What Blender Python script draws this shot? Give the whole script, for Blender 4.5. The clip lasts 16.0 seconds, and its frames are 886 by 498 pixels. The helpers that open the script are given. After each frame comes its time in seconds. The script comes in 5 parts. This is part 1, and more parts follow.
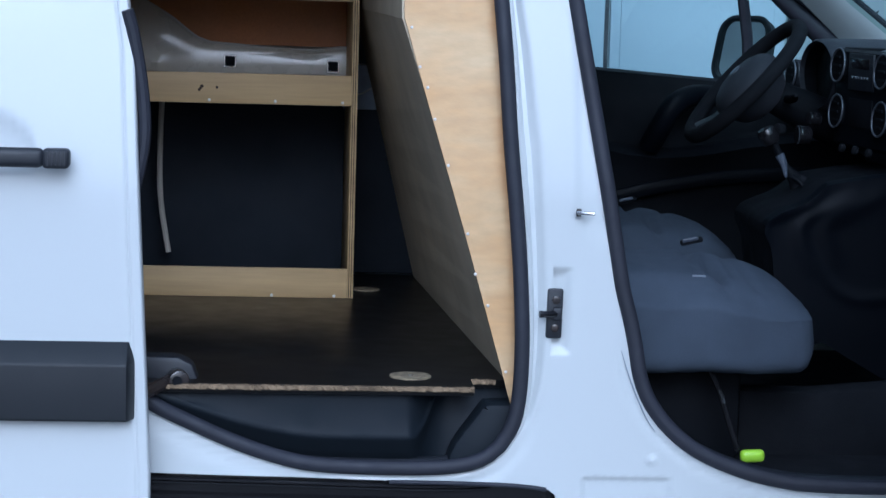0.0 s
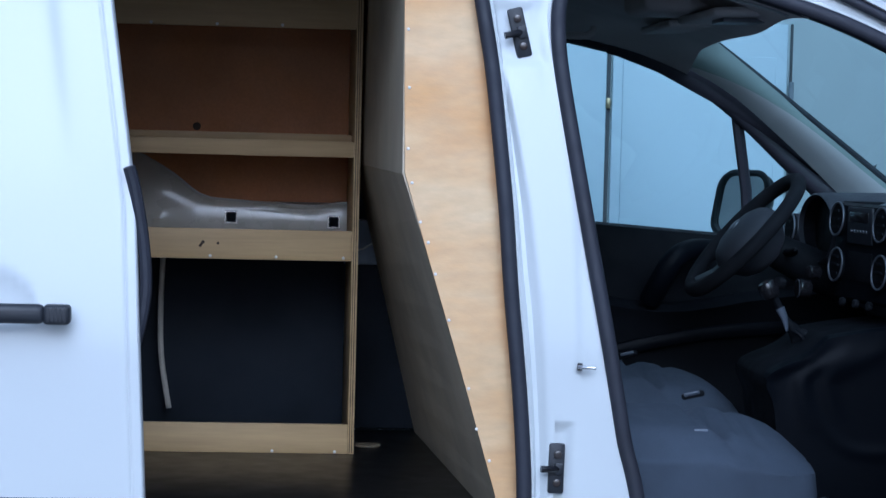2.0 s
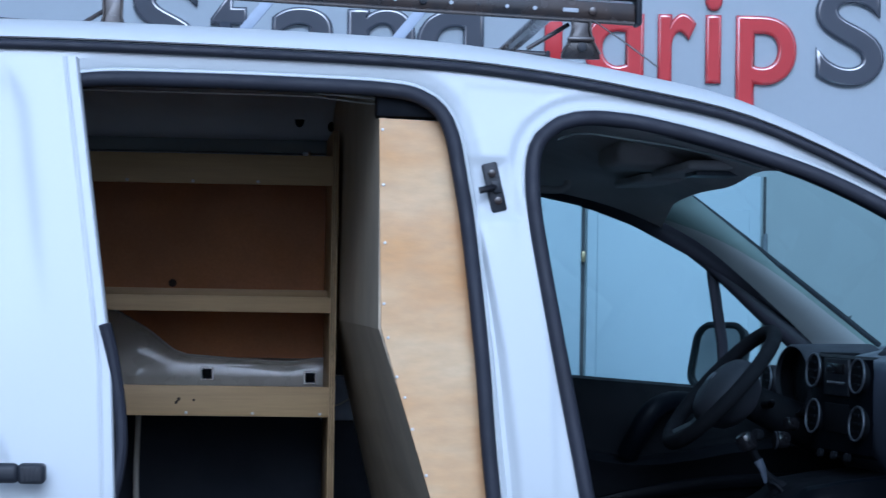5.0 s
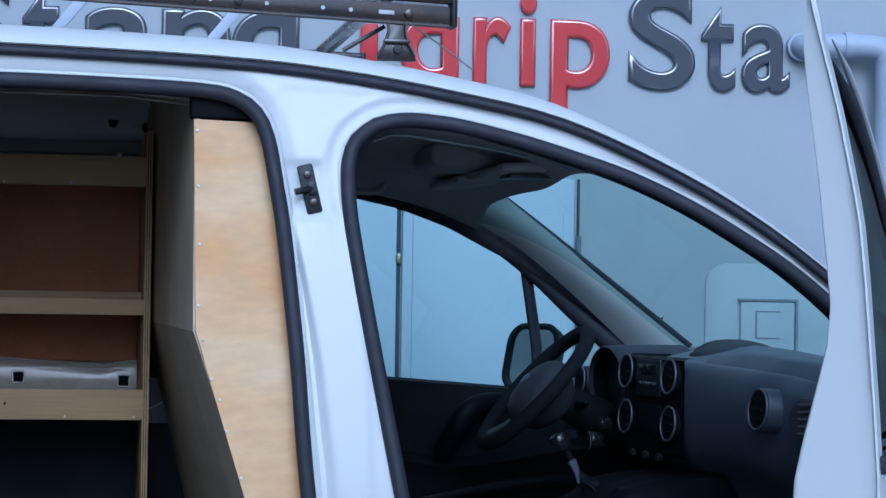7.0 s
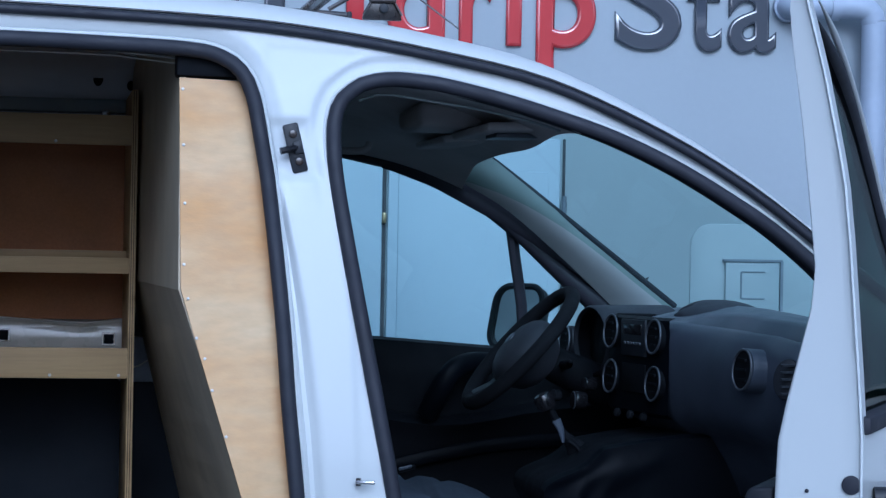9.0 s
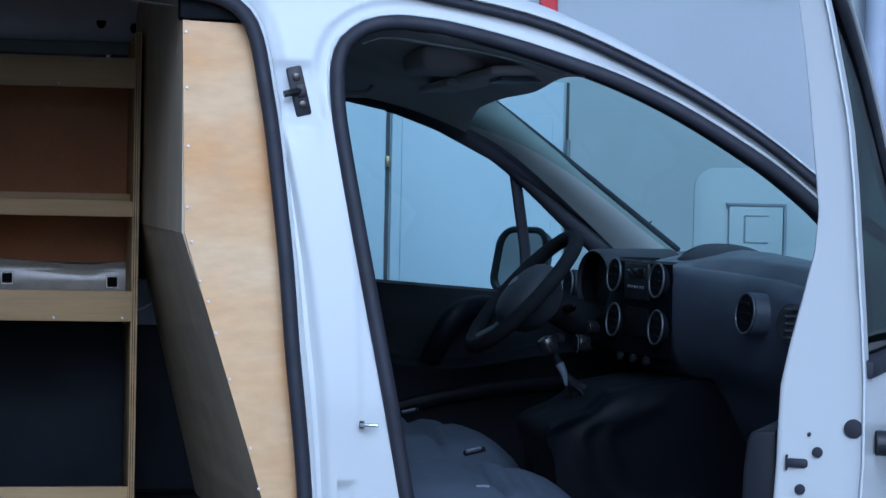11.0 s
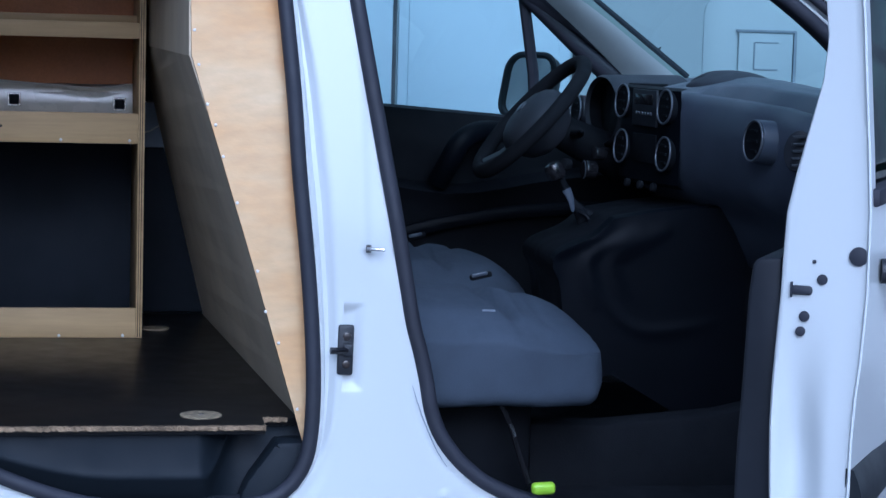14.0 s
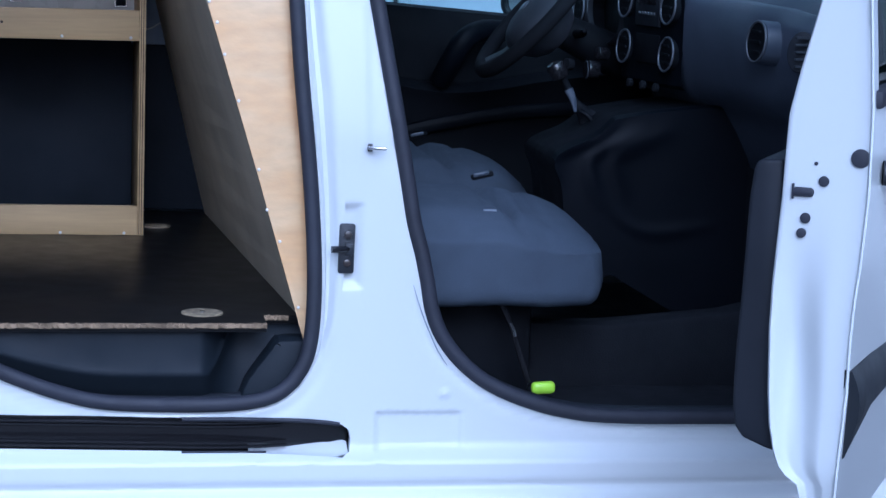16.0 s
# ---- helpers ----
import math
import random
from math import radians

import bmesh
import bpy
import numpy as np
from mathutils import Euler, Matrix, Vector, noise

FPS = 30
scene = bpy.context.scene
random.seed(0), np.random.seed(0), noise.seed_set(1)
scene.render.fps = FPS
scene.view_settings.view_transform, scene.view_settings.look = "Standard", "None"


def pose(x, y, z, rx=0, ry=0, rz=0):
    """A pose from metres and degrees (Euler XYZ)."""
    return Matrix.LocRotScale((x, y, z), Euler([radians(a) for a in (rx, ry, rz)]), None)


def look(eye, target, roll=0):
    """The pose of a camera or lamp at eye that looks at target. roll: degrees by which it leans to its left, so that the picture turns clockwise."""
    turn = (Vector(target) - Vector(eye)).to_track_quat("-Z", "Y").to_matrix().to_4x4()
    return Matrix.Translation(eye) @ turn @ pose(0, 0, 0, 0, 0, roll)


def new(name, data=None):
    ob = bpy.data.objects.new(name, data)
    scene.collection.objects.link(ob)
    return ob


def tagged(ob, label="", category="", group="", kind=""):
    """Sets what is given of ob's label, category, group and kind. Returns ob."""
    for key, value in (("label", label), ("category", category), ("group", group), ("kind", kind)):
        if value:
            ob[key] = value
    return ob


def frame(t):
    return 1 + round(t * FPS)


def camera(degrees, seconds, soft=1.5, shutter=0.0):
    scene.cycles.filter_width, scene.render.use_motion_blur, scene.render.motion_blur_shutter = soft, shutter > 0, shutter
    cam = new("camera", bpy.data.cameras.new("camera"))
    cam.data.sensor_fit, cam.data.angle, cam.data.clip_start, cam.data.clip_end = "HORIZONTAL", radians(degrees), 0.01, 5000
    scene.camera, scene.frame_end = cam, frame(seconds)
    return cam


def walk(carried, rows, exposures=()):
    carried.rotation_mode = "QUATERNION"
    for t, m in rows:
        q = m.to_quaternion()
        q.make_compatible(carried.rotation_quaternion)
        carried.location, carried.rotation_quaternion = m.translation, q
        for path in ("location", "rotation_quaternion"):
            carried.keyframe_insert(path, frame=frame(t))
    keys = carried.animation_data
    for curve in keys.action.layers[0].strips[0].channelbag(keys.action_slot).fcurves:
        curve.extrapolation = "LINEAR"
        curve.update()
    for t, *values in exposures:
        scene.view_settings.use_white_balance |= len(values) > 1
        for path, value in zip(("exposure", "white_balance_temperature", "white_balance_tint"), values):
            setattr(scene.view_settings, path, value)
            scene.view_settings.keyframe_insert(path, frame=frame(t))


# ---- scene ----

# The van stands along x (front at +x); its near flank lies at y = 0, its far flank at y = 1.86, the ground at z = 0.
cam = camera(22.733, 16.0, soft=1.35, shutter=0.5)
EYE = (0.0, -3.9, 1.34)
TURNS = [  # seconds, yaw, pitch, roll
    (0.0, -4.800, -7.000, 1.650),
    (0.5, -4.777, -6.123, 1.653),
    (1.0, -4.741, -4.814, 1.558),
    (1.5, -4.712, -3.805, 1.524),
    (2.0, -4.674, -2.980, 1.426),
    (2.5, -4.642, -2.145, 1.371),
    (3.0, -4.606, -0.895, 1.150),
    (3.2, -4.602, -0.474, 1.016),
    (3.7, -4.600, 0.330, 0.980),
    (4.3, -4.630, 0.850, 0.960),
    (4.8, -4.850, 1.020, 0.945),
    (5.1, -5.560, 1.065, 0.935),
    (5.3, -6.671, 1.085, 0.910),
    (5.4, -7.310, 1.110, 0.840),
    (5.5, -7.820, 1.146, 0.769),
    (5.75, -8.600, 1.175, 0.650),
    (6.0, -9.005, 1.193, 0.582),
    (6.5, -9.553, 1.199, 0.748),
    (7.0, -10.006, 1.172, 0.898),
    (7.5, -9.934, 1.094, 0.839),
    (8.0, -9.927, 1.003, 0.867),
    (8.5, -10.213, 0.376, 1.046),
    (9.0, -10.402, 0.128, 1.073),
    (11.3, -10.320, -1.723, 1.172),
    (11.5, -10.318, -2.007, 1.176),
    (12.0, -10.304, -2.882, 1.274),
    (12.5, -10.304, -3.674, 1.392),
    (13.0, -10.291, -4.468, 1.448),
    (13.5, -10.282, -5.206, 1.521),
    (14.0, -10.260, -5.897, 1.606),
    (14.5, -10.252, -6.505, 1.678),
    (15.0, -10.247, -7.193, 1.742),
    (15.5, -10.260, -7.875, 1.831),
    (16.0, -10.307, -8.512, 1.966),
]
walk(cam, [(t, pose(*EYE, 90 + pitch, 0, yaw) @ pose(0, 0, 0, 0, 0, roll)) for t, yaw, pitch, roll in TURNS], [(0, -0.50, 4600, 6), (1.5, -0.50, 4520, 6.5), (3, -0.49, 4450, 7.5), (5.5, -0.66, 4390, 6.5), (9, -0.66, 4390, 6.5), (11.5, -0.65, 4390, 6.5), (13, -0.48, 4390, 8), (16, -0.27, 4330, 12.5)])

# ---- light: an overcast sky ----
world = bpy.data.worlds.new("overcast_sky")
scene.world = world
world.use_nodes = True
wn = world.node_tree.nodes
sky = wn.new("ShaderNodeTexSky")
sky.sky_type = "NISHITA"
sky.sun_disc = False
sky.sun_elevation = radians(31)
sky.sun_rotation = radians(182)
sky.air_density, sky.dust_density, sky.ozone_density = 0.35, 8.0, 1.0
wn["Background"].inputs["Strength"].default_value = 0.15
world.node_tree.links.new(sky.outputs["Color"], wn["Background"].inputs["Color"])
sun = new("sun", bpy.data.lights.new("sun", "SUN"))
sun.data.energy, sun.data.angle, sun.data.color = 1.76, radians(60), (0.98, 0.98, 1.0)
sun.matrix_world = look((-0.3, -7.0, 8.0), (0, 0, 0))

# ---- materials ----
def material(name, colour, rough=0.5, metal=0.0, spots=0.0, size=8.0, grain=0.0, grain_size=120.0, bump=0.0, bump_size=200.0, stretch=(1, 1, 1), coat=0.0, second=None, spec=0.5, coat_ior=1.5):
    """A surface with broad stains, fine grain and relief."""
    m = bpy.data.materials.new(name)
    m.use_nodes = True
    n, l = m.node_tree.nodes, m.node_tree.links
    b = n["Principled BSDF"]
    b.inputs["Roughness"].default_value, b.inputs["Metallic"].default_value = rough, metal
    b.inputs["Coat Weight"].default_value, b.inputs["Coat Roughness"].default_value = coat, 0.08
    b.inputs["Coat IOR"].default_value = coat_ior
    b.inputs["Specular IOR Level"].default_value = spec
    b.inputs["Base Color"].default_value = (*colour, 1)
    co = n.new("ShaderNodeTexCoord")
    mp = n.new("ShaderNodeMapping")
    mp.inputs["Scale"].default_value = stretch
    l.new(co.outputs["Object"], mp.inputs["Vector"])

    def tex(scale, detail=4.0):
        t = n.new("ShaderNodeTexNoise")
        t.inputs["Scale"].default_value, t.inputs["Detail"].default_value = scale, detail
        l.new(mp.outputs["Vector"], t.inputs["Vector"])
        return t.outputs["Fac"]

    def ramp(fac, lo, hi, a, z):
        r = n.new("ShaderNodeMapRange")
        for k, v in zip(("From Min", "From Max", "To Min", "To Max"), (lo, hi, a, z)):
            r.inputs[k].default_value = v
        l.new(fac, r.inputs["Value"])
        return r.outputs["Result"]

    def mix(fac, one, two):
        x = n.new("ShaderNodeMix")
        x.data_type = "RGBA"
        l.new(fac, x.inputs["Factor"])
        for k, v in (("A", one), ("B", two)):
            s = [i for i in x.inputs if i.name == k and i.type == "RGBA"][0]
            if isinstance(v, tuple):
                s.default_value = (*v, 1)
            else:
                l.new(v, s)
        return [o for o in x.outputs if o.type == "RGBA"][0]
    c = colour
    if spots:
        other = second or tuple(v * (1 - spots) for v in colour)
        c = mix(ramp(tex(size), 0.35, 0.7, 0.0, 1.0), c, other)
    if grain:
        c = mix(ramp(tex(grain_size, 6.0), 0.3, 0.75, 0.0, grain), c, tuple(v * 0.45 for v in colour))
    if not isinstance(c, tuple):
        l.new(c, b.inputs["Base Color"])
        l.new(ramp(tex(size * 2.7), 0.3, 0.7, rough * 0.88, min(1.0, rough * 1.12)), b.inputs["Roughness"])
    if bump:
        bp = n.new("ShaderNodeBump")
        bp.inputs["Strength"].default_value, bp.inputs["Distance"].default_value = bump, 0.002
        l.new(tex(bump_size, 5.0), bp.inputs["Height"])
        l.new(bp.outputs["Normal"], b.inputs["Normal"])
    return m


def glass(name, tint, mirror=0.06):
    m = bpy.data.materials.new(name)
    m.use_nodes = True
    n, l = m.node_tree.nodes, m.node_tree.links
    n.remove(n["Principled BSDF"])
    tr, gl, mx = n.new("ShaderNodeBsdfTransparent"), n.new("ShaderNodeBsdfGlossy"), n.new("ShaderNodeMixShader")
    tr.inputs["Color"].default_value = (*tint, 1)
    gl.inputs["Roughness"].default_value = 0.02
    mx.inputs["Fac"].default_value = mirror
    l.new(tr.outputs["BSDF"], mx.inputs[1])
    l.new(gl.outputs["BSDF"], mx.inputs[2])
    l.new(mx.outputs["Shader"], n["Material Output"].inputs["Surface"])
    return m


WHITE = material("white_car_paint", (0.535, 0.562, 0.565), 0.34, coat=0.14, bump=0.012, bump_size=7, spec=0.35)
WALLP = material("blue_grey_wall_paint", (0.345, 0.39, 0.425), 0.55, spots=0.1, size=0.9, grain=0.05, grain_size=40, bump=0.15, bump_size=60)
DOORP = material("pale_blue_door_paint", (0.41, 0.48, 0.56), 0.5, spots=0.08, size=1.3, grain=0.04, grain_size=30, bump=0.1, bump_size=80)
SEAL = material("black_rubber", (0.017, 0.019, 0.030), 0.68, spots=0.25, size=9, bump=0.1, bump_size=300)
TRIM = material("black_grained_plastic", (0.0135, 0.016, 0.022), 0.5, spots=0.2, size=7, bump=0.25, bump_size=900)
DASH = material("dark_grey_dash_plastic", (0.066, 0.079, 0.108), 0.34, spots=0.15, size=6, bump=0.3, bump_size=800)
DASHTOP = material("dark_soft_dash_top", (0.034, 0.039, 0.050), 0.7, spots=0.15, size=6, bump=0.3, bump_size=900)
GLOSSB = material("glossy_black_plastic", (0.012, 0.012, 0.014), 0.18, spots=0.2, size=10)
RUBSTRIP = material("anthracite_rub_strip", (0.0145, 0.0175, 0.022), 0.5, spots=0.12, size=5, bump=0.2, bump_size=700, spec=0.3)
FABRIC = material("grey_blue_seat_fabric", (0.060, 0.075, 0.102), 0.95, spots=0.15, size=12, grain=0.3, grain_size=500, bump=0.5, bump_size=700, spec=0.2)
LINER = material("grey_felt_headliner", (0.60, 0.58, 0.56), 0.95, spots=0.2, size=6, grain=0.2, grain_size=400, bump=0.4, bump_size=500, spec=0.2)
PILLARTRIM = material("grey_pillar_trim", (0.28, 0.325, 0.33), 0.75, spots=0.1, size=9, grain=0.1, grain_size=400, bump=0.2, bump_size=600)
PINE = material("birch_plywood", (0.62, 0.455, 0.252), 0.6, spots=0.35, size=3.0, grain=0.28, grain_size=26, bump=0.12, bump_size=110, stretch=(1.0, 1.0, 2.6), second=(0.55, 0.30, 0.10))
RAILWOOD = material("pale_pine_rail", (0.52, 0.37, 0.175), 0.6, spots=0.25, size=4.0, grain=0.25, grain_size=30, bump=0.15, bump_size=120, stretch=(0.35, 1, 6.0), second=(0.43, 0.30, 0.14))
HARDBOARD = material("brown_hardboard", (0.47, 0.190, 0.058), 0.6, spots=0.25, size=5, grain=0.3, grain_size=160, bump=0.1, bump_size=300)
GREYPLY = material("grey_faced_plywood", (0.56, 0.485, 0.345), 0.55, spots=0.2, size=5, grain=0.12, grain_size=120, bump=0.1, bump_size=250)
PHENOL = material("black_phenolic_film", (0.009, 0.009, 0.0095), 0.33, spots=0.3, size=6, grain=0.2, grain_size=90, bump=0.02, bump_size=420, spec=0.22)
CHIP = material("chipped_plywood_edge", (0.29, 0.21, 0.125), 0.85, spots=0.72, size=34, grain=0.6, grain_size=140, bump=0.6, bump_size=160)
STEEL = material("grey_primed_steel", (0.49, 0.465, 0.40), 0.28, spots=0.12, size=6, coat=0.5)
STEELEDGE = material("glossy_grey_steel_edge", (0.50, 0.49, 0.45), 0.2, spots=0.1, size=8, coat=0.5)
CHROME = material("bright_zinc", (0.7, 0.7, 0.7), 0.22, metal=1.0, spots=0.1, size=30)
SILVER = material("silver_painted_plastic", (0.115, 0.125, 0.145), 0.42, metal=0.45, spots=0.05, size=20)
# Pale colour painted as daylight showing through the rack rail's holes.
RAILHOLE = material("daylight_grey_hole", (0.45, 0.48, 0.52), 0.5, spots=0.1, size=30)
DARKSTEEL = material("dark_painted_steel", (0.016, 0.016, 0.018), 0.26, spots=0.4, size=12, coat=0.42, second=(0.045, 0.030, 0.022))
LIME = material("lime_green_plastic", (0.42, 0.72, 0.03), 0.4, spots=0.06, size=40)
BOUNCE = material("pale_bounce_ground", (0.205, 0.208, 0.21), 0.9, spots=0.25, size=0.8, grain=0.5, grain_size=60, bump=0.8, bump_size=90)
TYRE = material("tyre_rubber", (0.025, 0.025, 0.026), 0.8, spots=0.2, size=10, bump=0.3, bump_size=120)
REDL = material("red_sign_letter", (0.43, 0.032, 0.036), 0.4, spots=0.08, size=6, spec=0.25)
GREYL = material("dark_grey_sign_letter", (0.048, 0.055, 0.072), 0.4, spots=0.1, size=6, spec=0.25)
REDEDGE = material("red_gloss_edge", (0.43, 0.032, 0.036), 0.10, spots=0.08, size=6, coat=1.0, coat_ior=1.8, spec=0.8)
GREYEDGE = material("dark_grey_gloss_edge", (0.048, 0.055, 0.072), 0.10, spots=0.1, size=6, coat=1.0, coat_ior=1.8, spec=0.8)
TINT = glass("tinted_window_glass", (0.61, 0.775, 0.745))
SCREEN = glass("windscreen_glass", (0.575, 0.725, 0.695), 0.05)
DARKGLASS = glass("dark_door_glass", (0.20, 0.28, 0.25), 0.14)
MIRROR = material("mirror_glass", (0.85, 0.87, 0.9), 0.03, metal=1.0)
CARPET = material("black_floor_carpet", (0.011, 0.0125, 0.016), 0.9, spots=0.3, size=8, bump=0.5, bump_size=300, spec=0.16)
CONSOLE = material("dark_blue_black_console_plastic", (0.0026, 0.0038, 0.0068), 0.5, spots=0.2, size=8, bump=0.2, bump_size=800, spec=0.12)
LINERSHADE = material("black_liner_and_shade", (0.016, 0.0205, 0.029), 0.7, spots=0.3, size=5, bump=0.3, bump_size=500, spec=0.2)
MATTE = material("matte_black_plastic", (0.0062, 0.0074, 0.0102), 0.7, spots=0.2, size=8, bump=0.3, bump_size=700, spec=0.12)
PIPE = material("grey_painted_pipe", (0.36, 0.41, 0.50), 0.5, spots=0.12, size=5, grain=0.08, grain_size=50)
LINE = material("dark_joint", (0.05, 0.055, 0.065), 0.8, spots=0.3, size=12)
BRASS = material("worn_brass", (0.40, 0.33, 0.20), 0.4, metal=0.7, spots=0.3, size=40)
CEILING = material("dim_painted_roof_steel", (0.74, 0.76, 0.78), 0.5, spots=0.15, size=4)
PLUG = material("pale_chipboard", (0.33, 0.27, 0.17), 0.8, spots=0.75, size=75, grain=0.7, grain_size=190, bump=0.4, bump_size=200)
FAINT = material("pale_joint", (0.21, 0.24, 0.29), 0.8, spots=0.3, size=12)
CARD = material("black_door_card", (0.0075, 0.0098, 0.0155), 0.6, spots=0.2, size=7, bump=0.25, bump_size=900, spec=0.34)
WELLP = material("dark_blue_grey_step_plastic", (0.0085, 0.0125, 0.018), 0.6, spots=0.2, size=7, bump=0.2, bump_size=800, spec=0.2)
KNOT = material("dark_wood_knot", (0.055, 0.035, 0.02), 0.8, spots=0.5, size=90)
SCREWHEAD = material("pale_screw_heads", (0.60, 0.59, 0.56), 0.4, metal=0.25, spots=0.1, size=40)

# ---- building tools ----
from mathutils.geometry import tessellate_polygon


def link_mesh(name, bm, mat, smooth=None):
    bmesh.ops.recalc_face_normals(bm, faces=bm.faces)
    me = bpy.data.meshes.new(name)
    bm.to_mesh(me)
    bm.free()
    me.materials.append(mat)
    if smooth is not None:
        me.shade_smooth()
        me.set_sharp_from_angle(angle=radians(smooth))
    return new(name, me)


def part(name, bm, mat, parent, label="", smooth=35):
    ob = link_mesh(name, bm, mat, smooth)
    if parent is not None:
        ob.parent = parent
        ob.matrix_parent_inverse = parent.matrix_world.inverted()
    return tagged(ob, label) if label else ob


def thing(name, label, category, at=(0, 0, 0), group="", kind=""):
    ob = new(name)
    ob.location = at
    ob.matrix_world = Matrix.Translation(at)
    return tagged(ob, label, category, group, kind)


def box(x0, x1, y0, y1, z0, z1, r=0.004, bm=None, seg=2):
    bm = bm or bmesh.new()
    m = Matrix.Translation(((x0 + x1) / 2, (y0 + y1) / 2, (z0 + z1) / 2)) @ Matrix.Diagonal((abs(x1 - x0), abs(y1 - y0), abs(z1 - z0), 1))
    v = bmesh.ops.create_cube(bm, size=1, matrix=m)["verts"]
    if r:
        e = list({e for k in v for e in k.link_edges})
        bmesh.ops.bevel(bm, geom=e, offset=r, segments=seg, affect="EDGES", profile=0.5)
    return bm


def disc(at, axis, r, depth, bm=None, n=24, r2=None, bevel=0.0):
    """A short cylinder round at, along axis."""
    bm = bm or bmesh.new()
    m = Matrix.Translation(at) @ Vector((0, 0, 1)).rotation_difference(Vector(axis)).to_matrix().to_4x4()
    v = bmesh.ops.create_cone(bm, cap_ends=True, segments=n, radius1=r, radius2=r if r2 is None else r2, depth=depth, matrix=m)["verts"]
    if bevel:
        e = list({e for k in v for e in k.link_edges if len(e.link_faces) == 2 and any(len(f.verts) > 4 for f in e.link_faces)})
        bmesh.ops.bevel(bm, geom=e, offset=bevel, segments=2, affect="EDGES", profile=0.5)
    return bm


def curve(points, step=0.02, closed=False):
    """A smooth line through points, in even steps."""
    p = [Vector(q) for q in points]
    n, out = len(p), []
    for i in range(n if closed else n - 1):
        a, b, c, d = (p[(i + k) % n] if closed else p[min(max(i + k, 0), n - 1)] for k in (-1, 0, 1, 2))
        steps = max(1, round((c - b).length / step))
        for k in range(steps):
            t = k / steps
            out.append(0.5 * ((2 * b) + (c - a) * t + (2 * a - 5 * b + 4 * c - d) * t * t + (3 * b - a - 3 * c + d) * t ** 3))
    if not closed:
        out.append(p[-1])
    return out


def tube(path, r, closed=False, n=10, side=(0, 1, 0), flat=1.0, bm=None):
    """A round or flattened bar along path; flat: its thickness along side over its width."""
    bm = bm or bmesh.new()
    rings, count = [], len(path)
    for i, p in enumerate(path):
        a = path[(i - 1) % count] if closed or i else path[0]
        b = path[(i + 1) % count] if closed or i < count - 1 else path[-1]
        t = (Vector(b) - Vector(a)).normalized()
        s = Vector(side) - t * t.dot(Vector(side))
        s = s.normalized() if s.length > 1e-4 else t.orthogonal().normalized()
        u = t.cross(s)
        rr = r[i] if isinstance(r, (list, tuple)) else r
        rings.append([bm.verts.new(Vector(p) + rr * (math.cos(2 * math.pi * k / n) * u + flat * math.sin(2 * math.pi * k / n) * s)) for k in range(n)])
    for i in range(count if closed else count - 1):
        a, b = rings[i], rings[(i + 1) % count]
        for k in range(n):
            bm.faces.new((a[k], a[(k + 1) % n], b[(k + 1) % n], b[k]))
    if not closed:
        bm.faces.new(rings[0])
        bm.faces.new(rings[-1])
    return bm


def ribbon(stations, bm=None, wrap=False):
    """A skin over rows of points, each row of the same length."""
    bm = bm or bmesh.new()
    rows = [[bm.verts.new(p) for p in s] for s in stations]
    for a, b in zip(rows, rows[1:]):
        m = len(a)
        for k in range(m if wrap else m - 1):
            f = (a[k], a[(k + 1) % m], b[(k + 1) % m], b[k])
            if len(set(f)) == 4:
                bm.faces.new(f)
    return bm


def thick(bm, d):
    """Gives an open skin the thickness d."""
    bmesh.ops.recalc_face_normals(bm, faces=bm.faces)
    bmesh.ops.solidify(bm, geom=bm.faces[:], thickness=d)
    return bm


def sheet(outline, holes, place, cell=0.06, fine=None):
    """A flat outline in (x, z) with holes, cut into strips and laid by place(x, z) -> a point."""
    bm = bmesh.new()
    rings = [[Vector((p[0], p[1], 0)) for p in ring] for ring in (outline, *holes)]
    v = [bm.verts.new((p.x, 0, p.y)) for ring in rings for p in ring]
    for t in tessellate_polygon(rings):
        if len(set(t)) == 3:
            bm.faces.new([v[i] for i in t])
    bmesh.ops.beautify_fill(bm, faces=bm.faces[:], edges=bm.edges[:])
    lo = [min(v.co[k] for v in bm.verts) for k in range(3)]
    hi = [max(v.co[k] for v in bm.verts) for k in range(3)]
    for k in (0, 2):
        q = lo[k] + cell
        while q < hi[k]:
            near = fine and fine[k][0] < q < fine[k][1]
            no = [0, 0, 0]
            no[k] = 1
            at = [0, 0, 0]
            at[k] = q
            bmesh.ops.bisect_plane(bm, geom=bm.verts[:] + bm.edges[:] + bm.faces[:], plane_co=at, plane_no=no, dist=1e-5)
            q += fine[3] if near else cell
    for v in bm.verts:
        v.co = place(v.co.x, v.co.z)
    return bm


def extrude_outline(outline, y0, y1, r=0.003):
    """A board: the outline in (x, z) from y0 to y1."""
    bm = bmesh.new()
    f = bm.faces.new([bm.verts.new((x, y0, z)) for x, z in outline])
    g = bmesh.ops.extrude_face_region(bm, geom=[f])
    for v in g["geom"]:
        if isinstance(v, bmesh.types.BMVert):
            v.co.y = y1
    if r:
        bmesh.ops.bevel(bm, geom=bm.edges[:], offset=r, segments=2, affect="EDGES", profile=0.5)
    return bm


def rounded(x0, x1, z0, z1, r, n=6):
    out = []
    for cx, cz, a in ((x1 - r, z1 - r, 0), (x0 + r, z1 - r, 90), (x0 + r, z0 + r, 180), (x1 - r, z0 + r, 270)):
        out += [(cx + r * math.cos(radians(a + 90 * k / n)), cz + r * math.sin(radians(a + 90 * k / n))) for k in range(n + 1)]
    return out


